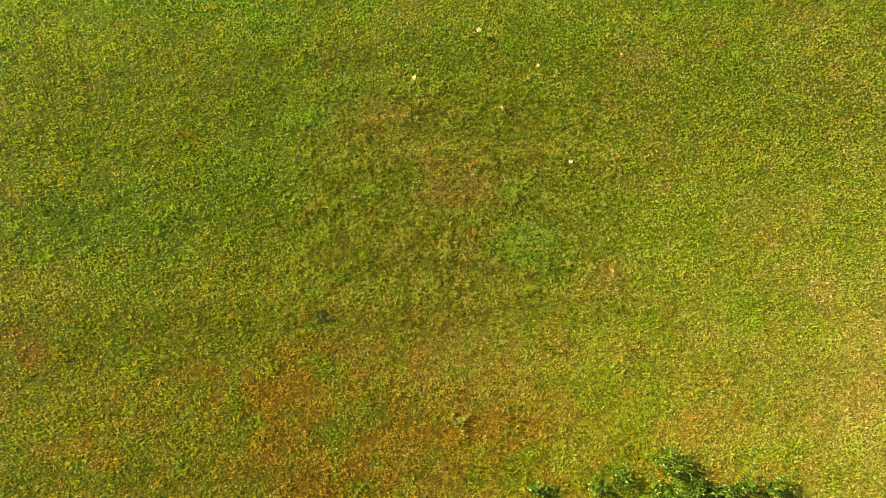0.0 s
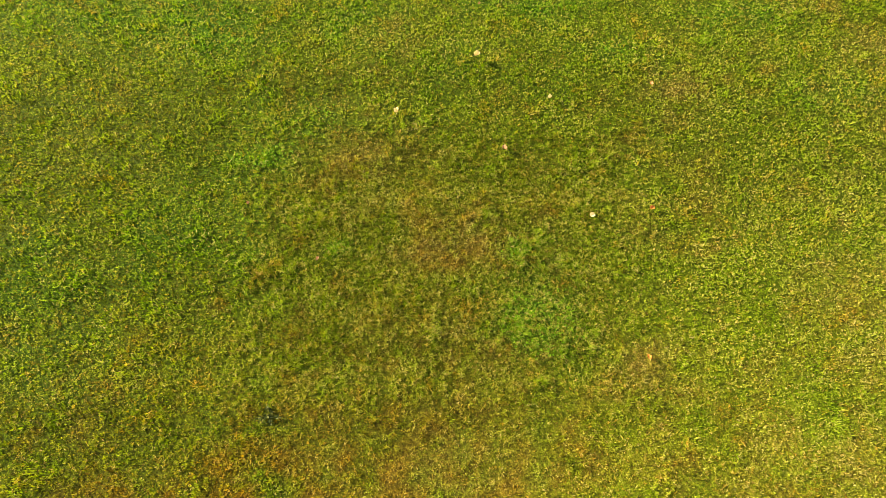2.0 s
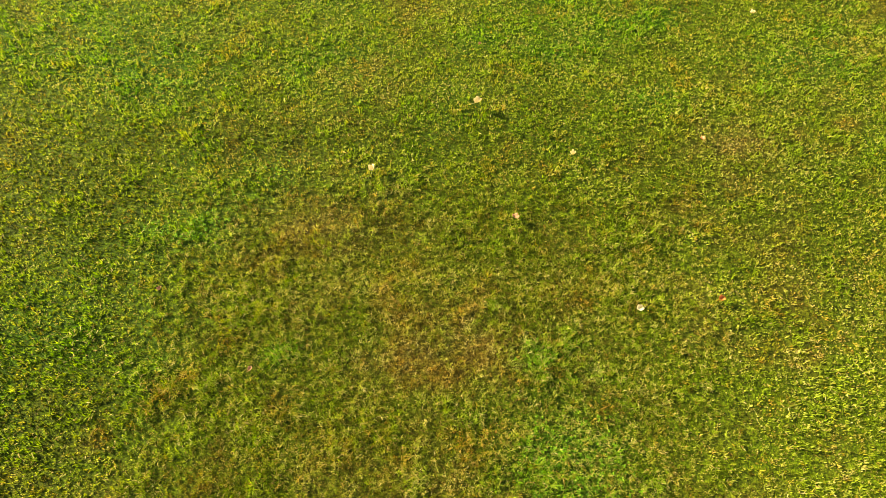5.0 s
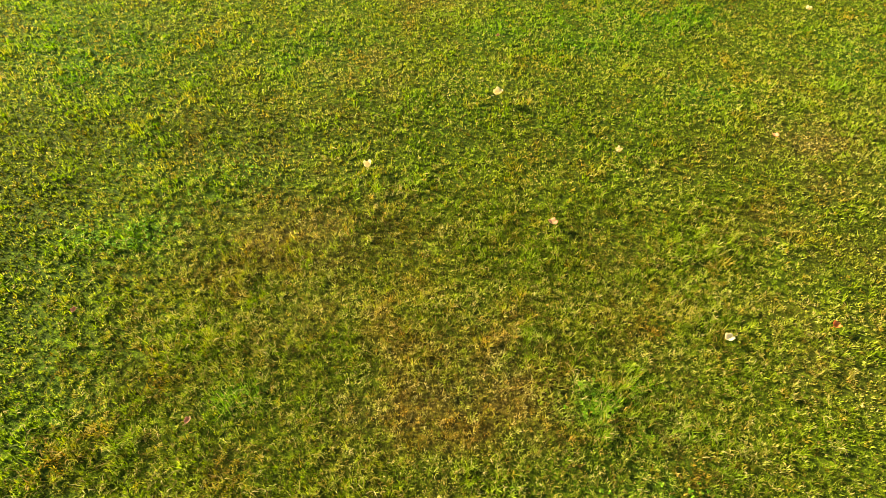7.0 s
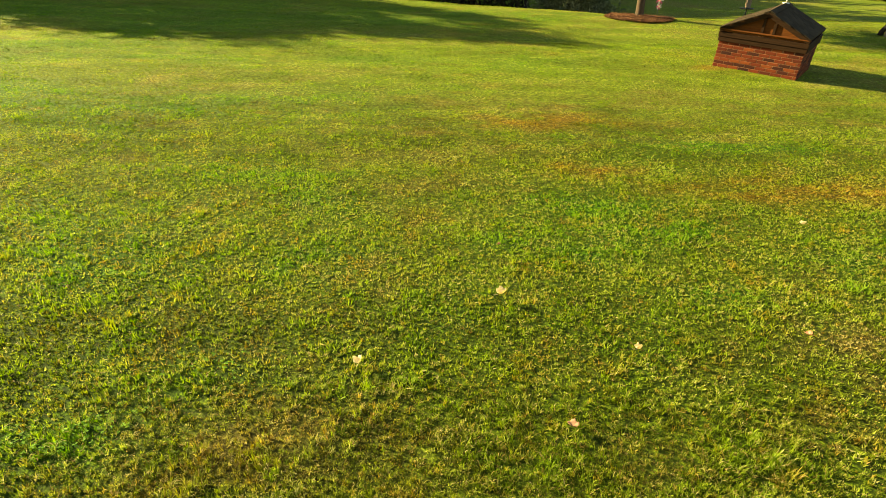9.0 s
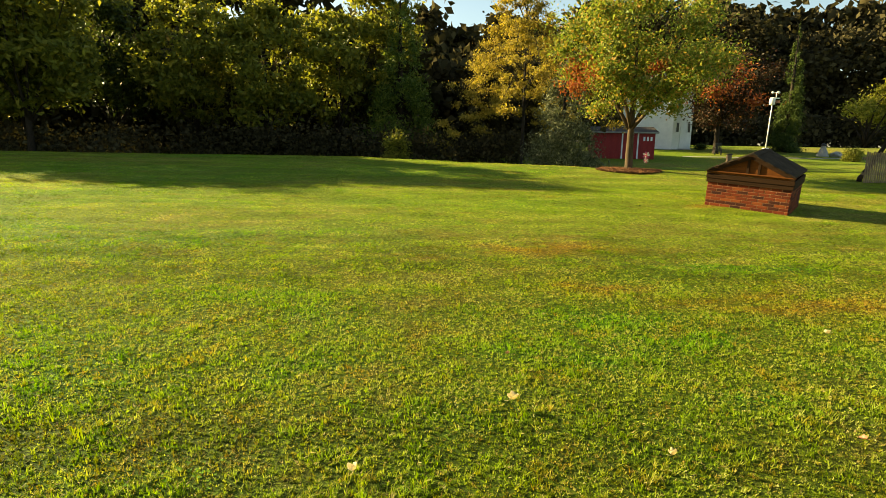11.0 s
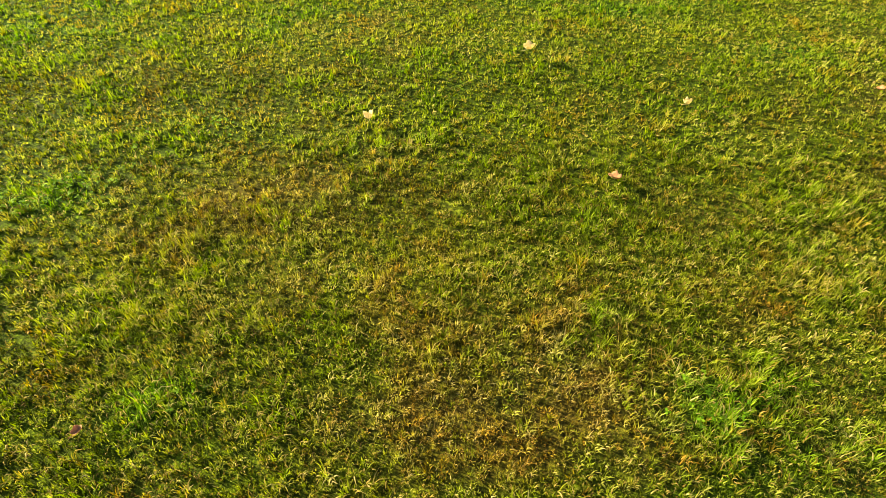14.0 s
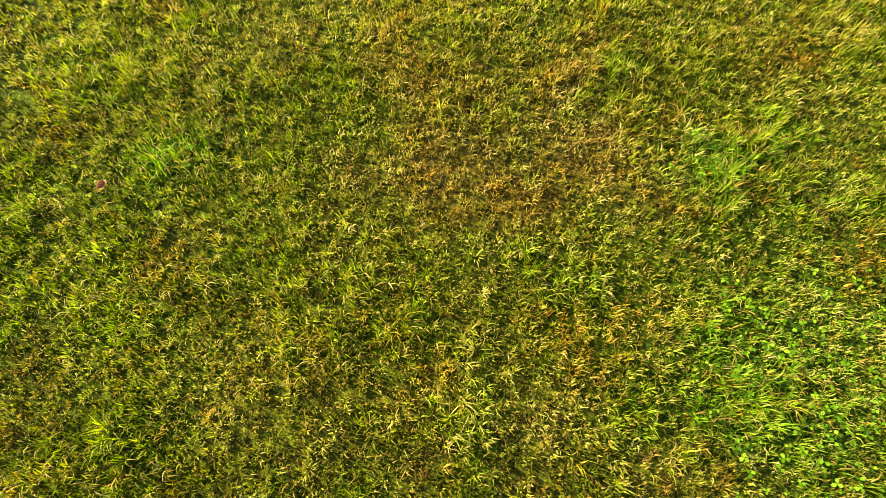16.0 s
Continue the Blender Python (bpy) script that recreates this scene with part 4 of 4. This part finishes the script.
# ---- far garden ----
def build_shed():
    shed = thing("red_shed", (14.3, 41.3, gz(14.3, 40)), "barn red wooden shed with white trim", "shed", turn=-6)
    w, d, h = 4.5, 3.0, 1.95
    part("wall", box(w, d, h, (0, 0, 0)), RED_PAINT, shed)
    bm = bmesh.new()
    for k in range(int(w / 0.3)):
        box(0.28, 0.03, h - 0.05, (-w / 2 + 0.15 + k * 0.3, -d / 2 - 0.004, 0.02), 0.006, bm)
    part("siding", bm, RED_PAINT, shed, "vertical red boards")
    for x in (-0.15, 0.62, 1.0):
        part("trim", box(0.10, 0.05, h, (x, -d / 2 - 0.03, 0.0), 0.006), WHITE_PAINT, shed, "white trim board")
    part("door", box(0.7, 0.05, 1.75, (0.24, -d / 2 - 0.02, 0.02), 0.008), RED_PAINT, shed)
    bm = bmesh.new()
    ring = [(-d / 2 - 0.25, h - 0.02), (0, h + 0.40), (d / 2 + 0.25, h - 0.02), (d / 2 + 0.25, h + 0.05), (0, h + 0.48), (-d / 2 - 0.25, h + 0.05)]
    rows = [[bm.verts.new((x, y, z)) for y, z in ring] for x in (-w / 2 - 0.2, w / 2 + 0.2)]
    for i in range(6):
        bm.faces.new((rows[0][i], rows[0][(i + 1) % 6], rows[1][(i + 1) % 6], rows[1][i]))
    for row in rows:
        bm.faces.new((row[0], row[1], row[4], row[5]))
        bm.faces.new((row[1], row[2], row[3], row[4]))
    bmesh.ops.recalc_face_normals(bm, faces=bm.faces)
    part("roof", bm, ROOF_BROWN, shed, "dark brown low gable roof")
    part("fascia", box(w + 0.4, 0.04, 0.12, (0, -d / 2 - 0.27, h - 0.05), 0.01), CONCRETE, shed, "pale grey fascia board")
    for k in range(3):
        part("ornament", box(0.14, 0.02, 0.30, (1.45 + 0.26 * k, -d / 2 - 0.05, 1.35), 0.01), WHITE_PAINT, shed, "small pale wall ornament")


build_shed()


def build_house():
    house = thing("white_house", (21.68, 53.9, gz(22.0, 50.7) - 0.02), "white clapboard two-storey house with dark roof", "house", turn=-50)
    w, d, h = 5.4, 3.6, 5.4
    # local: the gable end with the door faces +x, the plain long side faces -y
    body = part("wall", box(w, d, h, (0, 0, 0)), WHITE_PAINT, house, "white clapboard wall")
    for k in range(27):
        part("clapboard", box(w + 0.03, d + 0.03, 0.16, (0, 0, 0.05 + k * 0.2), 0.0), WHITE_PAINT, body)
    bm = bmesh.new()
    ring = [(-d / 2 - 0.3, h - 0.1), (0, h + 1.7), (d / 2 + 0.3, h - 0.1), (d / 2 + 0.3, h), (0, h + 1.84), (-d / 2 - 0.3, h)]
    rows = [[bm.verts.new((x, y, z)) for y, z in ring] for x in (-w / 2 - 0.3, w / 2 + 0.3)]
    for i in range(6):
        bm.faces.new((rows[0][i], rows[0][(i + 1) % 6], rows[1][(i + 1) % 6], rows[1][i]))
    for row in rows:
        bm.faces.new((row[0], row[1], row[4], row[5]))
        bm.faces.new((row[1], row[2], row[3], row[4]))
    bmesh.ops.recalc_face_normals(bm, faces=bm.faces)
    part("roof", bm, ROOF_DARK, house)
    for x in (-w / 2, w / 2 - 0.1):
        bm = bmesh.new()
        tri = [bm.verts.new(p) for p in ((x, -d / 2, h - 0.02), (x, d / 2, h - 0.02), (x, 0, h + 1.66))]
        bk = [bm.verts.new(v.co + Vector((0.1, 0, 0))) for v in tri]
        bm.faces.new(tri)
        bm.faces.new(bk[::-1])
        for i in range(3):
            bm.faces.new((tri[i], bk[i], bk[(i + 1) % 3], tri[(i + 1) % 3]))
        bmesh.ops.recalc_face_normals(bm, faces=bm.faces)
        part("gable", bm, WHITE_PAINT, house)
    for y, z, wide, high in ((-1.05, 1.7, 0.45, 0.85), (1.15, 1.7, 0.45, 0.85), (-1.05, 3.9, 0.45, 0.85)):
        win = part("window", box(0.08, wide + 0.16, high + 0.16, (w / 2 + 0.03, y, z - 0.08), 0.01), WHITE_PAINT, house, "white window frame")
        part("pane", box(0.04, wide, high, (w / 2 + 0.065, y, z), 0.0), GLASS_DARK, win, "dark glass pane")
    part("door", box(0.08, 0.95, 2.05, (w / 2 + 0.03, 0, 0.15), 0.012), WHITE_PAINT, house, "white panelled door")
    part("door_step", box(0.7, 1.3, 0.22, (w / 2 + 0.37, 0, -0.08), 0.02), STONE, house, "grey stone step")
    part("foundation", box(w + 0.08, d + 0.08, 0.30, (0, 0, -0.2), 0.0), STONE, house, "grey block foundation")


build_house()


def build_pinwheel():
    x, y = 8.10, 17.9
    pin = thing("pinwheel", (x, y, gz(x, y)), "pink and cream garden pinwheel flower on a thin stake", "pinwheel")
    part("stake", tube(bmesh.new(), [(0, 0, -0.1), (0.01, 0, 0.62)], [0.008, 0.008], 6), DARK_METAL, pin)
    for tier, (r, z) in enumerate(((0.145, 0.56), (0.11, 0.36))):
        for k in range(7):
            a = k * 2 * math.pi / 7 + tier * 0.3
            bm = bmesh.new()
            pts = [(0, 0, 0), (0.5, -0.03, -0.22), (1.0, 0.02, -0.05), (0.85, -0.05, 0.25), (0.45, 0.0, 0.12)]
            vs = [bm.verts.new((p[0] * r, p[1] * 2 * r, p[2] * r)) for p in pts]
            bm.faces.new(vs)
            bmesh.ops.solidify(bm, geom=bm.faces[:], thickness=0.004)
            bmesh.ops.transform(bm, matrix=Matrix.Translation((0.01, -0.03, z)) @ Matrix.Rotation(a, 4, "Y"), verts=bm.verts)
            part("petal", bm, PINK if k % 2 else CREAM, pin)


build_pinwheel()


def build_feeder():
    x, y = 14.25, 24.0
    f = thing("bird_feeder", (x, y, gz(x, y)), "dark bird feeder box on a post with a round tray", "bird feeder")
    part("post", tube(bmesh.new(), [(0, 0, -0.1), (0, 0, 0.36)], [0.03, 0.028], 8), DARK_METAL, f)
    part("tray", tube(bmesh.new(), [(0, 0, 0.31), (0, 0, 0.33), (0, 0, 0.36), (0, 0, 0.37)], [0.22, 0.29, 0.30, 0.27], 18), DARK_METAL, f, "flat dark tray")
    part("hopper", box(0.19, 0.17, 0.46, (0.02, 0, 0.37), 0.012), GREY_WOOD, f, "grey-brown hopper")
    part("cap", box(0.25, 0.23, 0.04, (0.02, 0, 0.83), 0.012), DARK_METAL, f)


build_feeder()


def build_ornament():
    x, y = 33.0, 45.5
    o = thing("garden_ornament", (x, y, gz(x, y)), "grey stacked stone garden ornament with a dark cap", "ornament")
    bm = tube(bmesh.new(), [(0, 0, -0.05), (0, 0, 0.1), (0.02, 0, 0.5), (0, 0, 0.85), (0, 0, 0.95)], [0.5, 0.47, 0.3, 0.17, 0.12], 12)
    part("cone", bm, STONE, o)
    bm = tube(bmesh.new(), [(0, 0, 0.94), (0, 0, 0.97), (0, 0, 1.02), (0, 0, 1.14)], [0.2, 0.28, 0.16, 0.08], 12)
    part("cap", bm, DARK_METAL, o, "dark round cap")
    x, y = 34.1, 45.3
    r = thing("garden_stone", (x, y, gz(x, y)), "low pale garden boulder beside the ornament", "stone")
    bm = bmesh.new()
    bmesh.ops.create_icosphere(bm, subdivisions=3, radius=0.45)
    for v in bm.verts:
        v.co *= 1 + 0.25 * noise.noise(v.co * 3)
        v.co.z = v.co.z * 0.7 + 0.15
    part("rock", bm, STONE, r)


build_ornament()


def build_fence():
    x, y = 14.2, 14.95
    f = thing("picket_fence", (x, y, gz(x, y)), "grey-brown wooden picket fence panel", "fence", turn=8)
    for z in (0.25, 0.75):
        part("rail", box(2.6, 0.04, 0.08, (1.2, 0.03, z), 0.005), GREY_WOOD, f)
    for k in range(32):
        part("picket", box(0.05, 0.022, 1.0 - 0.02 * (k % 3), (k * 0.08, 0, 0.0), 0.004), GREY_WOOD, f)


build_fence()


def build_chair():
    x, y = 23.9, 45.2
    c = thing("garden_chair", (x, y, gz(x, y)), "dark garden chair on the far lawn", "chair", turn=-20)
    part("seat", box(0.52, 0.50, 0.05, (0, 0, 0.40), 0.01), DARK_METAL, c)
    for k in range(5):
        part("back_slat", box(0.07, 0.025, 0.52, (-0.2 + 0.1 * k, 0.24, 0.45), 0.005), DARK_METAL, c)
    part("top_rail", box(0.54, 0.04, 0.06, (0, 0.24, 0.95), 0.008), DARK_METAL, c)
    for sx in (-0.23, 0.23):
        for sy in (-0.2, 0.22):
            part("leg", box(0.05, 0.05, 0.42, (sx, sy, -0.01), 0.005), DARK_METAL, c)
        part("armrest", box(0.06, 0.5, 0.035, (sx, 0, 0.64), 0.006), DARK_METAL, c)
        part("arm_post", box(0.04, 0.04, 0.22, (sx, -0.2, 0.43), 0.005), DARK_METAL, c)


build_chair()
bush("low_shrub", (25.2, 51.6), (0.8, 0.6, 0.6), LEAF_DARK, "low dark shrub by the house door", 41, 1500, 0.12)
bush("bright_shrub", (32.2, 40.5), (0.9, 0.7, 1.1), LEAF_LIME, "bright yellow-green shrub on the lawn", 42, 2200, 0.12)


def build_path():
    xs = np.linspace(20, 60, 60)
    ys = 43.0 + 0.03 * (xs - 20)
    v = np.concatenate([np.c_[xs, ys - 0.3, ground_z(xs, ys - 0.3) + 0.03], np.c_[xs, ys + 0.3, ground_z(xs, ys + 0.3) + 0.03]])
    i = np.arange(59)
    tagged(new("path", mesh_from("path", v, np.c_[i, i + 1, i + 61, i + 60], CONCRETE)), "pale concrete garden path", "path", kind="structure")


build_path()


# ---- leaves fallen on the lawn ----
def fallen_leaf(x, y, size, mat, label, turn, curl, lift, seed):
    """A dead leaf with pointed lobes, a mid rib and curled rims."""
    rng = random.Random(seed)
    ob = thing("fallen_leaf", (x, y, gz(x, y) + lift), label, "leaf", "fallen leaves", turn)
    bm = bmesh.new()
    n = 22
    rings = []
    for q in (0.0, 0.35, 0.7, 1.0):
        row = []
        for k in range(n):
            a = 2 * math.pi * k / n
            lobes = 0.74 + 0.26 * abs(math.cos(2.5 * a)) ** 0.7 + rng.uniform(-0.04, 0.04)
            r = 0.5 * size * q * (lobes if q > 0.5 else 0.85)
            px, py = r * math.cos(a) * 1.15, r * math.sin(a)
            row.append(bm.verts.new((px, py, curl * (2.2 * py * py + 0.9 * px * px) / size + rng.uniform(-0.02, 0.02) * size * q)))
        rings.append(row)
    for one, two in zip(rings, rings[1:]):
        for i in range(n):
            bm.faces.new((one[i], one[(i + 1) % n], two[(i + 1) % n], two[i]))
    bmesh.ops.remove_doubles(bm, verts=bm.verts, dist=1e-5)
    bmesh.ops.solidify(bm, geom=bm.faces[:], thickness=0.0012)
    for f in bm.faces:
        f.smooth = True
    part("blade", bm, mat, ob)
    part("stalk", tube(bmesh.new(), [(-0.05 * size, 0, 0.002), (-0.6 * size, 0.04 * size, 0.004), (-0.95 * size, 0.02 * size, 0.012)], [0.0016, 0.0014, 0.001], 5), mat, ob)
    tilt = Matrix.Rotation(radians(12), 4, Vector((-0.43, -0.9, 0)))
    ob.matrix_world = Matrix.Translation((x, y, gz(x, y) + lift + 0.015)) @ tilt @ pose(0, 0, 0, rng.uniform(-12, 12), rng.uniform(-12, 12), turn)


PALE, TANNED = "pale cream dead leaf curled on the grass", "pinkish tan dead leaf lying on the grass"
for row in (
    (1.17, 0.92, 0.088, LEAF_CREAM, PALE, 20, 1.3, 0.056, 1),
    (0.00, 0.00, 0.078, LEAF_CREAM, PALE, 80, 1.3, 0.046, 2),
    (1.53, -0.57, 0.074, LEAF_TAN, TANNED, 140, 0.9, 0.034, 3),
    (2.71, -1.57, 0.070, LEAF_CREAM, PALE, 200, 0.7, 0.034, 4),
    (3.55, -1.46, 0.066, LEAF_ORANGE, "orange brown dead leaf on the grass", 30, 0.8, 0.034, 5),
    (2.22, 0.23, 0.058, LEAF_CREAM, PALE, 15, 1.6, 0.034, 6),
    (3.31, -3.49, 0.060, LEAF_ORANGE, "small orange brown dead leaf", 300, 0.7, 0.034, 7),
    (-1.03, -2.18, 0.045, LEAF_TAN, "tan withered leaf half sunk in the grass", 60, 0.8, 0.028, 8),
    (3.74, 0.47, 0.055, LEAF_BROWN, "small brown dead leaf in the grass", 110, 0.9, 0.03, 9),
    (1.22, 1.83, 0.04, LEAF_TAN, "small tan leaf under a green tuft", 10, 1.2, 0.03, 10),
    (-2.02, -1.40, 0.045, LEAF_TAN, "small tan dead leaf in the grass", 250, 0.9, 0.03, 11),
    (4.77, 2.44, 0.06, LEAF_CREAM, "pale dry leaf scrap on the lawn", 170, 1.4, 0.03, 12),
):
    fallen_leaf(*row)


# ---- weeds at the lawn's near edge ----
def weed(x, y, wide, high, seed, label, mat=LEAF_WEED):
    """A low weed: sprigs of stems with opposite oval leaves."""
    rng = np.random.RandomState(seed)
    ob = thing("weed", (x, y, gz(x, y)), label, "weed", "weeds at the lawn's edge")
    stems = bmesh.new()
    verts, faces = [], []
    for k in range(int(60 * wide / 0.5)):
        a, q = rng.rand() * 6.28, wide * rng.rand() ** 0.6
        foot = Vector((q * 0.6 * math.cos(a), q * 0.45 * math.sin(a), 0))
        top = foot + Vector((rng.randn() * 0.09 + 0.3 * foot.x, rng.randn() * 0.09, high * (0.4 + 0.7 * rng.rand())))
        tube(stems, [foot, foot.lerp(top, 0.5) + Vector((0, 0, 0.02)), top], [0.005, 0.004, 0.002], 4)
        for j in range(14):
            p = foot.lerp(top, 0.25 + 0.75 * j / 13)
            b = rng.rand() * 6.28
            o = Vector((math.cos(b), math.sin(b), 0.2 + 0.5 * rng.rand())).normalized()
            s = o.cross(Vector((0, 0, 1))).normalized()
            size = 0.024 + 0.034 * rng.rand()
            base = len(verts)
            verts += [p, p + o * size * 0.45 + s * size * 0.24, p + o * size, p + o * size * 0.45 - s * size * 0.22]
            faces += [(base, base + 1, base + 2), (base, base + 2, base + 3)]
    part("stem", stems, mat, ob)
    part("foliage", mesh_from("foliage", [tuple(v) for v in verts], faces, mat), mat, ob)


for wx, wy, ww, wh, ws in ((3.97, -6.5, 0.36, 0.36, 1), (3.2, -6.72, 0.2, 0.2, 2), (2.85, -6.85, 0.17, 0.18, 3), (1.9, -6.9, 0.15, 0.14, 7), (4.75, -6.95, 0.3, 0.22, 4), (5.15, -6.88, 0.2, 0.2, 5), (5.65, -6.88, 0.24, 0.18, 9), (4.35, -6.85, 0.22, 0.22, 6), (3.9, -6.95, 0.4, 0.3, 10)):
    weed(wx, wy - 0.03, ww, wh, ws, "leafy green weed with some leaves coloured pale for glints")
weed(-1.54, -4.2, 0.06, 0.04, 8, "small dark green weed in the turf", LEAF_DARK)
weed(0.64, -5.84, 0.10, 0.05, 11, "small light green weed in the turf", LEAF_LIME)
